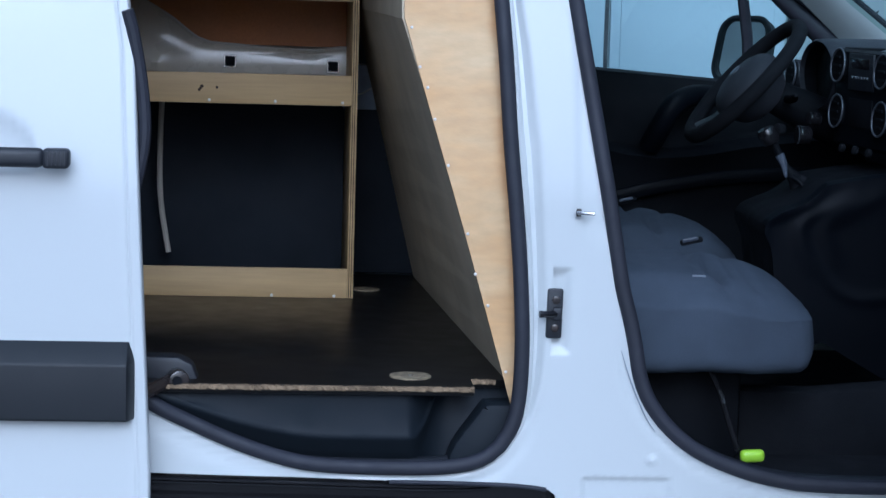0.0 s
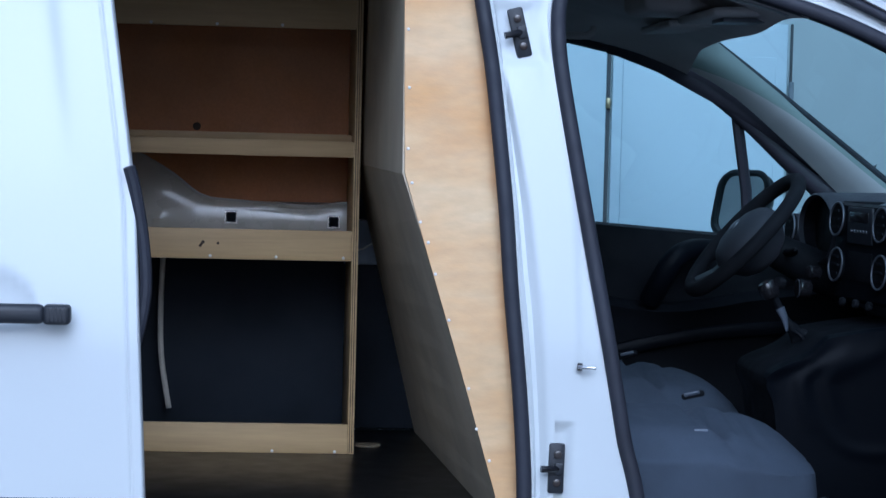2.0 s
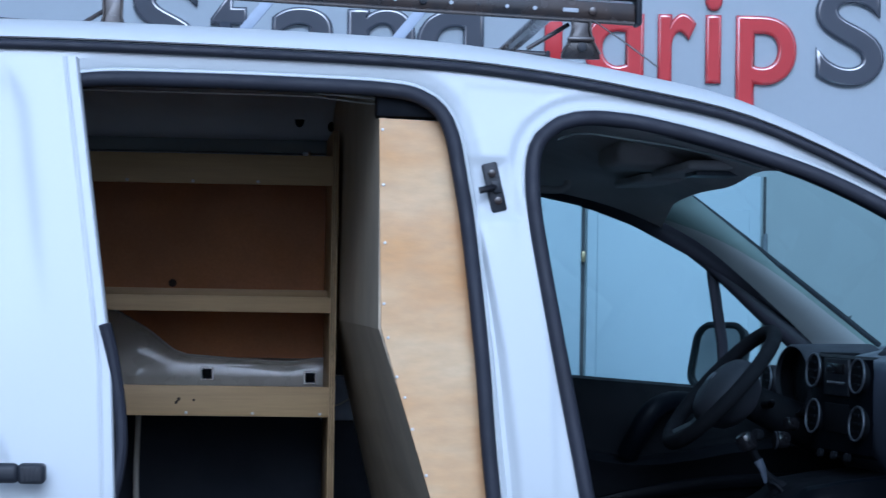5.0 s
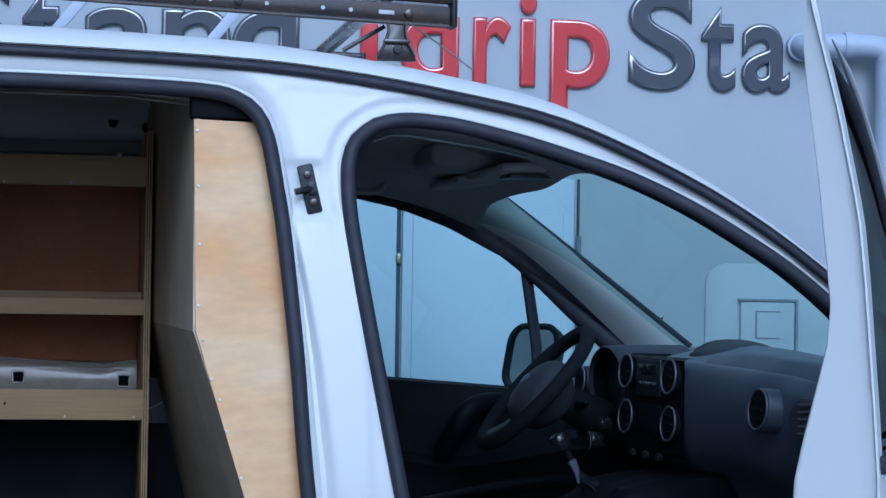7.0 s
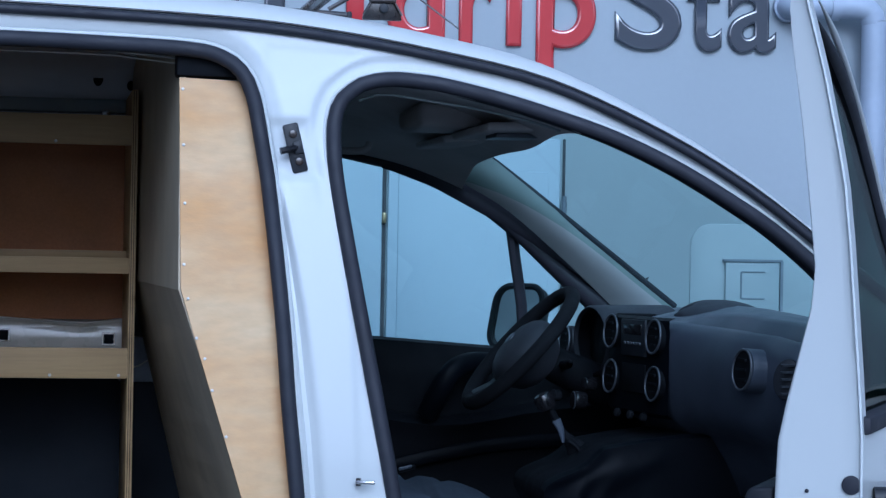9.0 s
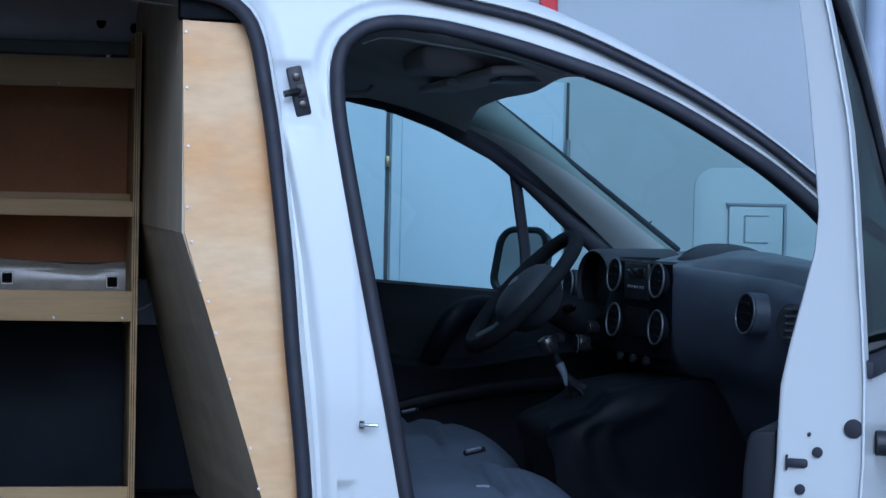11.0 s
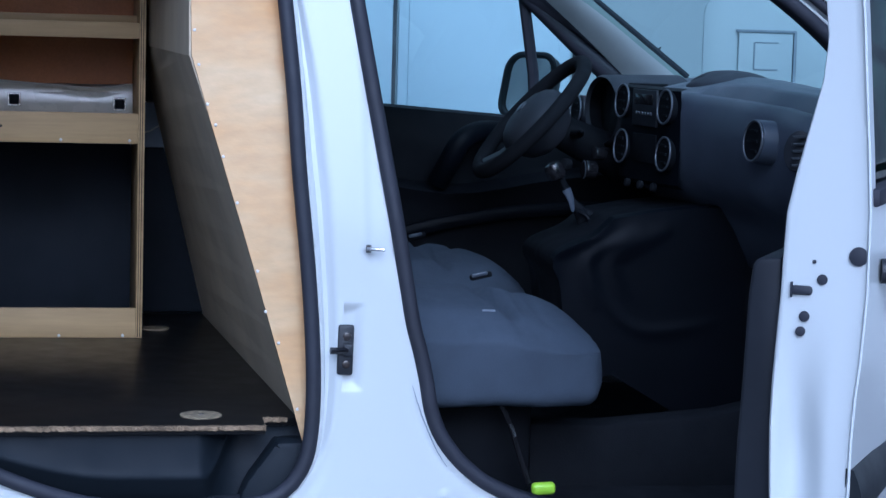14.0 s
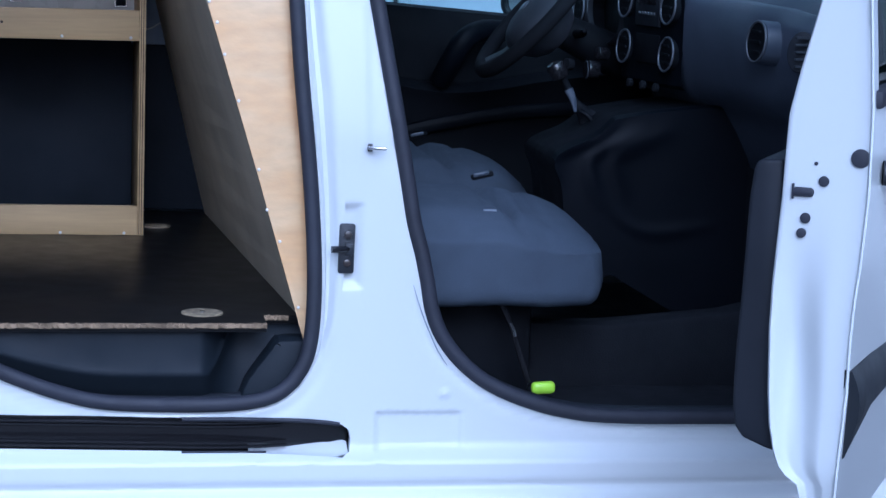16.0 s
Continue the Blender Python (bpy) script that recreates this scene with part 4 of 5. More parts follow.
for k in range(3):
    y = 0.845 + 0.072 * k
    part("knob", disc((dash_face(y) - 0.012, y, 0.985), (-1, -0.15, 0.15), 0.010, 0.012, n=18, bevel=0.003), CARPET, stack)
# instrument hood
hood = [[(x, 1.268 - r * 0.162 * math.cos(a), 1.138 + r * 0.080 * math.sin(a)) for a in [2 * math.pi * k / 40 for k in range(40)]] for x, r in ((1.322, 0.95), (1.312, 1.0), (1.318, 1.06), (1.35, 1.08), (1.50, 1.10))]
part("instrument_hood", ribbon(hood, wrap=True), DASHTOP, dash, smooth=60)
# Blacker inner skin added to put shade into the hood's hollow.
shade_skin = [[(x, 1.268 - r * 0.162 * math.cos(a), 1.138 + r * 0.080 * math.sin(a)) for a in [2 * math.pi * k / 40 for k in range(40)]] for x, r in ((1.46, 0.98), (1.35, 0.96), (1.323, 0.951))]
part("hood_shade_skin", ribbon(shade_skin, wrap=True), MATTE, dash, smooth=60)
part("instrument_panel", box(1.350, 1.44, 1.125, 1.41, 1.06, 1.208, 0.005), MATTE, dash)
# steering column and wheel
part("column_cowl", disc((0.055, 0, 0), (1, 0, 0), 0.040, 0.21, n=24, r2=0.055, bevel=0.012), MATTE, dash)
bpy.data.objects["column_cowl"].matrix_local = pose(1.25, 1.28, 1.07, 0, 24, 0)
WHEEL_AT = pose(1.145, 1.28, 1.118, 0, -48, 0)
steer = part("steering_wheel", bmesh.new(), TRIM, van)
ring = [Vector((0.178 * math.cos(a), 0.178 * math.sin(a), 0)) for a in [2 * math.pi * k / 56 for k in range(56)]]


def steer_part(name, bm, mat, label=""):
    bm.transform(WHEEL_AT)
    return part(name, bm, mat, steer, label)


steer_part("rim", tube(ring, 0.0180, True, 12, side=(0, 0, 1)), CARPET, "black wheel rim")
dome = []
for z, r in ((-0.085, 0.050), (-0.070, 0.078), (-0.045, 0.098), (-0.025, 0.108), (-0.008, 0.109), (0.006, 0.102), (0.018, 0.088), (0.027, 0.066), (0.032, 0.040), (0.034, 0.012)):
    dome.append([(r * math.cos(a) - 0.004, 1.08 * r * math.sin(a), z) for a in [2 * math.pi * k / 40 for k in range(40)]])
steer_part("airbag_cover", ribbon([[(0.86 * x, 0.86 * y, z) for x, y, z in line] for line in dome], wrap=True), DASHTOP, "smooth domed airbag cover")
steer_part("badge", disc((0, 0, 0.035), (0, 0, 1), 0.016, 0.005, n=20, bevel=0.002), SILVER)
for a in (-8, 188, 250, 290):
    t = Vector((math.sin(radians(a)), math.cos(radians(a)), 0)) if a > 200 else Vector((0.05, math.cos(radians(a)), 0))
    if a > 200:
        t = Vector((-abs(math.sin(radians(a))), math.cos(radians(a)), 0))
    steer_part("spoke", tube([t * 0.06 + Vector((0, 0, -0.02)), t * 0.12 + Vector((0, 0, -0.018)), t * 0.175], 0.024, n=8, side=(0, 0, 1), flat=0.45), TRIM)
for dy in (-0.20, 0.20):
    part("stalk", tube(curve([(1.24, 1.28 + dy * 0.2, 1.08), (1.235, 1.28 + dy * 0.6, 1.085), (1.22, 1.28 + dy, 1.095)], 0.03), [0.010, 0.010, 0.010, 0.010, 0.009, 0.007, 0.003][-len(curve([(1.24, 1.28 + dy * 0.2, 1.08), (1.235, 1.28 + dy * 0.6, 1.085), (1.22, 1.28 + dy, 1.095)], 0.03)):], n=10), MATTE, steer)
part("ignition_lock", disc((1.215, 1.20, 1.01), (-0.9, -0.4, 0.1), 0.014, 0.02, n=16, bevel=0.003), CARPET, dash)
# gear lever and console
console = part("console", extrude_outline([(1.13, 0.55), (1.100, 0.78), (1.080, 0.822), (1.088, 0.846), (1.118, 0.862), (1.155, 0.876), (1.182, 0.892), (1.215, 0.922), (1.30, 0.938), (1.40, 0.95), (1.55, 0.95), (1.55, 0.50), (1.36, 0.50), (1.22, 0.58)], 0.74, 1.06, 0.012), MATTE, dash)
stick = curve([(1.212, 0.93, 0.885), (1.190, 0.93, 0.918), (1.168, 0.93, 0.945), (1.140, 0.93, 0.995)], 0.012)
lever = part("gear_lever", tube(stick, [0.026 - 0.018 * min(1.0, 2.0 * k / len(stick)) for k in range(len(stick))], n=12), MATTE, dash)
part("knob", disc((1.126, 0.93, 1.012), (-0.5, 0, 1), 0.022, 0.042, n=18, bevel=0.012), GLOSSB, lever)
boot = curve([(1.225, 0.93, 0.87), (1.205, 0.93, 0.90), (1.192, 0.93, 0.918)], 0.01)
part("gaiter", tube(boot, [0.045 - 0.028 * k / (len(boot) - 1) for k in range(len(boot))], n=14), CARPET, lever)
part("stack_switch", disc((1.252, 1.12, 1.003), (-1, -0.2, 0.1), 0.022, 0.03, n=18, bevel=0.004), GLOSSB, dash)
part("switch_ring", tube([Vector((1.238, 1.118 + 0.020 * math.cos(a), 1.004 + 0.020 * math.sin(a))) for a in [2 * math.pi * k / 24 for k in range(24)]], 0.0016, True, 6, side=(1, 0, 0)), SILVER, dash)
part("column_switch", disc((1.275, 1.121, 1.041), (-1, -0.3, 0.1), 0.016, 0.03, n=18, bevel=0.004), GLOSSB, dash)
collar = curve([(1.150, 0.918, 0.972), (1.160, 0.914, 0.950), (1.166, 0.912, 0.922)], 0.008)
part("lever_collar", tube(collar, [0.011 - 0.008 * k / (len(collar) - 1) for k in range(len(collar))], n=10, flat=0.6), DASH, lever)
part("gaiter_frame", tube(curve([(1.176, 0.90, 0.925), (1.190, 0.89, 0.916), (1.203, 0.885, 0.898), (1.212, 0.885, 0.884)], 0.008), 0.006, n=10), CONSOLE, lever)
RIDGES = [(curve(line, 0.008), high, wide) for line, high, wide in (
    ([(1.10, 0, 0.790), (1.086, 0, 0.812), (1.082, 0, 0.830), (1.092, 0, 0.848), (1.122, 0, 0.862), (1.155, 0, 0.875), (1.180, 0, 0.888), (1.200, 0, 0.906), (1.219, 0, 0.926)], 0.010, 0.014),
    ([(1.188, 0, 0.720), (1.166, 0, 0.782), (1.161, 0, 0.828), (1.178, 0, 0.851), (1.207, 0, 0.867), (1.246, 0, 0.884), (1.29, 0, 0.905)], 0.009, 0.018),
    ([(1.250, 0, 0.735), (1.224, 0, 0.792), (1.212, 0, 0.826), (1.228, 0, 0.847), (1.262, 0, 0.866), (1.307, 0, 0.886), (1.350, 0, 0.906)], 0.008, 0.020),
    ([(1.165, 0, 0.815), (1.192, 0, 0.758), (1.246, 0, 0.695), (1.308, 0, 0.675), (1.392, 0, 0.683), (1.47, 0, 0.70)], 0.005, 0.014))]


def console_y(x, z):
    """The moulded side of the console, with its swept ridges fading out at their ends."""
    y = 0.738
    for line, high, wide in RIDGES:
        d, k = min(((p.x - x) ** 2 + (p.z - z) ** 2, k) for k, p in enumerate(line))
        fade = math.sin(math.pi * (k + 0.5) / len(line)) ** 0.8
        y -= high * fade * math.exp(-d / wide ** 2)
    return y


side = []
for k in range(90):
    x = 1.082 + (1.52 - 1.082) * k / 89
    top = float(np.interp(x, (1.082, 1.088, 1.118, 1.155, 1.182, 1.215, 1.30, 1.40, 1.55), (0.834, 0.848, 0.866, 0.880, 0.895, 0.926, 0.941, 0.953, 0.953)))
    low = float(np.interp(x, (1.082, 1.100, 1.13, 1.22, 1.36, 1.55), (0.815, 0.78, 0.55, 0.58, 0.50, 0.50)))
    line = [(x, 0.765, top + 0.001), (x, 0.750, top)]
    for n in range(61):
        z = top - 0.004 - (top - 0.004 - low) * n / 60
        line.append((x, console_y(x, z), z))
    side.append(line)
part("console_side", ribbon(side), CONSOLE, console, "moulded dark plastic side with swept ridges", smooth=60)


# seats
def cushion(x0, x1, y0, y1, z0, z1, sewn=True, crown=0.075):
    """A stuffed cushion: rounded front, crowned top, sewn seams and a cross crease."""
    n, m, rows = 56, 96, []
    wide = (y1 - y0) / 2
    mid = (y0 + y1) / 2
    for i in range(n + 1):
        u = i / n
        end = max(0.0, 1 - max(0.0, (u - 0.84) / 0.16) ** 2.6) ** 0.5 if u > 0.84 else max(0.0, 1 - max(0.0, (0.06 - u) / 0.06) ** 2) ** 0.5
        end = max(end, 0.03)
        row = []
        for k in range(m):
            a = 2 * math.pi * k / m
            c, s = math.cos(a), math.sin(a)
            yy, zz = math.copysign(abs(c) ** 0.20, c), math.copysign(abs(s) ** 0.24, s)
            low = max(end, max(0.0, 1 - max(0.0, (u - 0.90) / 0.10) ** 4) ** 0.5)
            e = low + (end - low) * step((zz + 0.8) / 1.0)
            y = mid + yy * wide * (0.60 + 0.40 * e)
            z = (z0 + z1) / 2 + zz * (z1 - z0) / 2 * e
            q = (y - mid) / wide
            if s > 0:
                z -= 0.062 * max(0.0, (u - 0.50) / 0.50) ** 1.8 * zz * end
                z -= crown * abs(q) ** 2.4 * end * zz
                if sewn:
                    z -= 0.024 * math.exp(-((u - 0.57 + 0.11 * q) / 0.024) ** 2) * (1.2 * math.exp(-((q + 0.55) / 0.14) ** 2) + 1.2 * math.exp(-((q - 0.15) / 0.2) ** 2) + 0.15)
                    z -= 0.008 * math.exp(-((u - 0.72 - 0.08 * abs(q)) / 0.022) ** 2) * max(0.0, 1 - (q / 0.8) ** 4)
                    z -= 0.008 * math.exp(-((abs(q) - 0.55) / 0.06) ** 2) * min(1.0, u * 4) * (1 if u < 0.72 else 0.3)
            if sewn and u > 0.5 and abs(zz) < 0.98:
                y += math.copysign(0.004, yy) * math.exp(-((zz - 0.35) / 0.12) ** 2)
            row.append((x0 + (x1 - x0) * u + 0.004 * noise.noise(Vector((u * 5, q * 2, zz))), y, z + 0.004 * noise.noise(Vector((u * 6, q * 3, 5))) + 0.0018 * noise.noise(Vector((u * 17 + q * 4, q * 7, 9)))))
        rows.append(row)
    bm = ribbon(rows, wrap=True)
    bm.verts.ensure_lookup_table()
    bm.faces.new(bm.verts[:m])
    bm.faces.new(bm.verts[-m:])
    return bm


for name, y0, y1, z1, x1 in (("passenger_seat", 0.20, 0.68, 0.814, 1.078), ("driver_seat", 1.05, 1.52, 0.815, 1.115)):
    seat = part(name, bmesh.new(), FABRIC, van)
    part("cushion", cushion(0.56, x1, y0, y1, 0.597 if y0 < 0.5 else 0.60, z1), FABRIC, seat, "grey-blue fabric seat cushion", smooth=60)
    back = cushion(0.0, 0.60, y0, y1, -0.06, 0.06, False, 0.02)
    back.transform(pose(0.63, 0, 0.76, 0, -104, 0))
    part("backrest", back, FABRIC, seat, smooth=60)
    part("seat_base", box(0.60, 0.96, y0 + 0.14, y1 - 0.05, 0.40, 0.60, 0.02), MATTE, seat)
    buckle = box(-0.024, 0.024, -0.009, 0.009, -0.006, 0.006, 0.004)
    buckle.transform(pose(0.912, y1 - 0.002, 0.803, 0, -13, 0))
    buckle = part("belt_buckle", buckle, MATTE, seat)
    tongue = box(-0.016, 0.018, -0.011, -0.006, 0.0, 0.0075, 0.002)
    tongue.transform(pose(0.908, y1 - 0.002, 0.803, 0, -13, 0))
    part("tongue", tongue, DASH, buckle)
part("tab", box(0.836, 0.862, 0.269, 0.275, 0.780, 0.7845, 0.0015), FAINT, bpy.data.objects["passenger_seat"], "small light woven tab")
# release strap of the seat, with its lime grip
release = part("seat_release", tube(curve([(0.875, 0.25, 0.60), (0.895, 0.25, 0.56), (0.915, 0.25, 0.50), (0.935, 0.25, 0.445)], 0.02), 0.006, n=8), GLOSSB, van)
part("wire_hook", tube(curve([(0.893, 0.246, 0.565), (0.899, 0.246, 0.553), (0.903, 0.246, 0.538)], 0.01), 0.0042, n=8), CHROME, release)
green = box(-0.024, 0.024, -0.011, 0.011, -0.0125, 0.0125, 0.009, seg=3)
green.transform(pose(0.961, 0.235, 0.437, 0, -3, 0))
part("grip", green, LIME, release, "lime green plastic grip")

# ---- load space ----
def bay_roof(bow):
    """The underside of the roof across the load bay; bow: how far a rib hangs below it."""
    return [(y, z - bow) for y, z in ((0.24, 1.765), (0.34, 1.790), (0.60, 1.815), (0.93, 1.828), (1.25, 1.820), (1.42, 1.800), (1.50, 1.780), (1.548, 1.750), (1.562, 1.705), (1.566, 1.66))]


part("load_ceiling", thick(ribbon([[(x, y, z) for y, z in bay_roof(0)] for x in (-1.46, -0.9, -0.4, 0.1, 0.45)]), 0.003), CEILING, van, smooth=50)
for x in (-1.0, -0.45):
    part("roof_bow", thick(ribbon([[(x + dx, y, z) for y, z in bay_roof(b)] for dx, b in ((-0.045, 0.002), (-0.035, 0.022), (0.035, 0.022), (0.045, 0.002))]), 0.002), CEILING, van, smooth=30)
part("cant_rail", box(-1.46, 0.45, 1.530, 1.57, 1.668, 1.702, 0.008), PILLARTRIM, van)
for x, z, a, b in ((0.136, 1.752, 0.012, 0.018), (0.215, 1.737, 0.009, 0.012), (-0.42, 1.752, 0.012, 0.018)):
    bm = disc((0, 0, 0), (0, 1, 0), 1.0, 0.008, n=20)
    bm.transform(Matrix.Translation((x, 1.541, z)) @ Matrix.Diagonal((a, 1, b, 1)))
    part("rib_hole", bm, MATTE, van)
part("roof_clip", box(0.145, 0.165, 1.518, 1.532, 1.660, 1.674, 0.003), CHROME, van)
part("far_inner_steel", thick(sheet([(-1.46, 1.02), (0.45, 1.02), (0.45, 1.70), (-1.46, 1.70)], [], lambda x, z: Vector((x, 1.60 - 0.05 * (z - 1.0), z)), 0.2), 0.004), STEEL, van)
part("lower_liner", box(-1.46, 0.50, 1.575, 1.60, 0.60, 1.045, 0.01), LINERSHADE, van, "black ribbed plastic wall liner")

part("roof_lip", tube(curve([(-0.60, 0.27, 1.714), (-0.137, 0.27, 1.713), (0.071, 0.27, 1.711), (0.176, 0.27, 1.705), (0.282, 0.27, 1.695), (0.34, 0.27, 1.685)], 0.05), 0.0022, n=6), STEEL, van)
part("roof_lip", tube(curve([(-0.60, 0.29, 1.705), (0.05, 0.29, 1.7035), (0.16, 0.29, 1.699), (0.25, 0.29, 1.690)], 0.05), 0.0014, n=6), STEEL, van)

board = bmesh.new()
face = board.faces.new([board.verts.new((x, y, 0.582)) for x, y in ((-1.45, 0.055), (0.397, 0.055), (0.399, 0.138), (0.49, 0.138), (0.49, 1.57), (-1.45, 1.57))])
for v in bmesh.ops.extrude_face_region(board, geom=[face])["geom"]:
    if isinstance(v, bmesh.types.BMVert):
        v.co.z = 0.598
bmesh.ops.bevel(board, geom=board.edges[:], offset=0.0015, segments=2, affect="EDGES", profile=0.5)
# Dark sheet added for the partition's shadow on the far flank.
part("rear_shade", box(0.222, 0.50, 1.548, 1.572, 1.125, 1.70, 0.004), LINERSHADE, van)
# The same steel below it, coloured darker than STEEL for the shade there.
part("shaded_rear_steel", box(0.200, 0.50, 1.552, 1.572, 1.012, 1.122, 0.003), FAINT, van)
part("steel_crease", tube(curve([(0.225, 1.551, 1.046), (0.247, 1.551, 1.052), (0.262, 1.551, 1.061), (0.30, 1.551, 1.082)], 0.01), 0.0020, n=8), STEEL, van)
floor_board = part("load_floor_board", board, PHENOL, None)
tagged(floor_board, "black film-faced plywood load floor in the van", "floor board")
rng = random.Random(4)
for x0, x1, y0, n in ((-0.25, 0.397, 0.050, 150), (0.399, 0.445, 0.133, 14)):
    edge = []
    for k in range(n):
        x = x0 + (x1 - x0) * k / (n - 1)
        n1, n2 = rng.uniform(0, 1), noise.noise(Vector((x * 9, 0, 3)))
        torn = 0.004 * max(0.0, noise.noise(Vector((x * 24, 0, 8))))
        edge.append([(x, y0 + 0.006 + torn, 0.5978 + 0.0026 * n1 * max(0, 0.5 + n2)), (x, y0 - 0.003 * n1, 0.5970 + 0.002 * n1 * max(0, 0.5 + n2) - torn), (x, y0 + 0.0005 - 0.003 * rng.random(), 0.5890 + 0.003 * rng.random()), (x, y0 + 0.008, 0.587)])
    part("chipped_edge", ribbon(edge), CHIP, floor_board, "splintered raw plywood edge", smooth=None)
plug = part("floor_plug", disc((0.286, 0.158, 0.599), (0, 0, 1), 0.039, 0.004, n=36, bevel=0.001), PLUG, None)
tagged(plug, "round chipboard plug set in the black load floor", "floor plug")
part("screw", disc((0.286, 0.150, 0.6025), (0, 0, 1), 0.005, 0.004, n=10), CHROME, plug)
far_plug = part("floor_plug", disc((0.254, 1.299, 0.599), (0, 0, 1), 0.033, 0.004, n=36, bevel=0.001), PLUG, None)
tagged(far_plug, "round chipboard plug in the floor beside the shelving", "floor plug")
# step well in the sill
def ridge_z(x):
    return float(np.interp(x, (-0.26, -0.14, -0.08, -0.03, 0.02, 0.07, 0.12, 0.295, 0.312, 0.334, 0.354, 0.50), (0.60, 0.563, 0.543, 0.528, 0.516, 0.507, 0.503, 0.502, 0.522, 0.566, 0.582, 0.583)))


well = []
for k in range(116):
    x = -0.26 + 0.76 * k / 115
    z = ridge_z(x)
    top = max(0.587, z + 0.002)
    deep = 0.085 * step((x - 0.275) / 0.085)
    well.append([(x, 0.074 + deep, top), (x, 0.072 + deep, z + 0.6 * (top - z)), (x, 0.069 + deep, z + 0.22 * (top - z)), (x, 0.0645 + deep, z + 0.006), (x, 0.062 + deep, z), (x, 0.064 + deep, z - 0.006), (x, 0.072 + deep * 0.9, z - 0.014), (x, 0.080 + deep * 0.8, z - 0.028), (x, 0.092 + deep * 0.6, z - 0.042), (x, 0.13, 0.42)])
part("step_well", ribbon(well), WELLP, van, "black plastic step well", smooth=60)
part("well_base", box(-0.26, 0.50, 0.092, 0.18, 0.425, 0.445, 0.005), TRIM, van)
part("step_end", extrude_outline([(0.350, 0.44), (0.358, 0.468), (0.368, 0.489), (0.384, 0.511), (0.415, 0.553), (0.424, 0.561), (0.50, 0.563), (0.50, 0.44)], 0.085, 0.16, 0.012), WELLP, van)

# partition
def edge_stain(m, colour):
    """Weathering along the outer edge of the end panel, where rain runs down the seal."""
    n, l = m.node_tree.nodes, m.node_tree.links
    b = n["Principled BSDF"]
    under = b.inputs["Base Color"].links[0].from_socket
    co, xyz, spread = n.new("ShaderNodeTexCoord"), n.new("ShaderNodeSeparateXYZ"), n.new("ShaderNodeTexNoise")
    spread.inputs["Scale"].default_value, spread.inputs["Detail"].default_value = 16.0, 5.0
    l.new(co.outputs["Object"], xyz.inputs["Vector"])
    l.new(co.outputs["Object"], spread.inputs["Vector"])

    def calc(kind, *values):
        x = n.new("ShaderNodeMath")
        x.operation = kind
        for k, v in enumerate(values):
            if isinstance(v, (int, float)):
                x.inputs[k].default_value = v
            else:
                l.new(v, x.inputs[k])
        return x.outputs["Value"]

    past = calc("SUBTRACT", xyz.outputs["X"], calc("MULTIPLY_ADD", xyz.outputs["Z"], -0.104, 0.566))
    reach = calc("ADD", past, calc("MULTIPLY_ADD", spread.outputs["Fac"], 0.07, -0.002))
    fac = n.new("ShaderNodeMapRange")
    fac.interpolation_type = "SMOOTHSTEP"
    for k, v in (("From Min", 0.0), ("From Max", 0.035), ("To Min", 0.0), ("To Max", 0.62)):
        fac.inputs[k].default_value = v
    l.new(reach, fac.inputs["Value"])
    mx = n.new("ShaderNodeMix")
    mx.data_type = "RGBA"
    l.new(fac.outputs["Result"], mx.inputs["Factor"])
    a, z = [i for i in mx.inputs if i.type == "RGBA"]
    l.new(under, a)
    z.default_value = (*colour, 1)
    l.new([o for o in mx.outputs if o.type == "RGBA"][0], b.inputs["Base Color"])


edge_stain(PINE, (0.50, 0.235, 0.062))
cut = thing("partition", "grey-faced plywood partition with a raw birch plywood end panel", "partition")
part("upper_sheet", ribbon([[(0.252, flank(z) + 0.046, z), (0.219, 1.55, 1.265 + 1.19 * (z - 1.265)), (0.231, 1.55, 1.265 + 1.19 * (z - 1.265)), (0.264, flank(z) + 0.046, z)] for z in (1.265, 1.36, 1.45, 1.54, 1.60, 1.657, 1.70, 1.735)], wrap=True), GREYPLY, cut, smooth=None)
part("lower_sheet", ribbon([[(0.252 + 0.214 * k / 8, flank(1.268 - 0.67 * k / 8) + 0.046, 1.268 - 0.67 * k / 8), (0.220 + 0.165 * k / 8, 1.55, 1.268 - 0.67 * k / 8), (0.232 + 0.165 * k / 8, 1.55, 1.272 - 0.67 * k / 8), (0.264 + 0.214 * k / 8, flank(1.268 - 0.67 * k / 8) + 0.046, 1.272 - 0.67 * k / 8)] for k in range(9)], wrap=True), GREYPLY, cut, smooth=None)
end = [(0.251, 1.658), (0.365, 1.654), (0.40, 1.60), (0.415, 1.53), (0.43, 1.43), (0.45, 1.2), (0.468, 1.03), (0.486, 0.84), (0.494, 0.69), (0.490, 0.575), (0.480, 0.562), (0.468, 0.562), (0.457, 0.600), (0.379, 0.862), (0.340, 0.988), (0.291, 1.148), (0.256, 1.267), (0.254, 1.406)]
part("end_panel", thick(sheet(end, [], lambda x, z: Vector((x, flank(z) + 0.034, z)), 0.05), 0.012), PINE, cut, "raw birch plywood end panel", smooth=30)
for x, z in ((0.257, 1.636), (0.259, 1.532), (0.262, 1.424), (0.261, 1.312), (0.269, 1.250), (0.285, 1.179), (0.300, 1.142), (0.314, 1.085), (0.340, 1.002), (0.379, 0.878), (0.395, 0.804), (0.420, 0.746), (0.457, 0.623)):
    part("screw", disc((x, flank(z) + 0.032, z), (0, -1, 0.1), 0.0029, 0.002, n=10, bevel=0.0006), SCREWHEAD, cut)
part("top_packing", box(0.245, 0.37, 0.196, 0.26, 1.660, 1.725, 0.006), MATTE, cut)

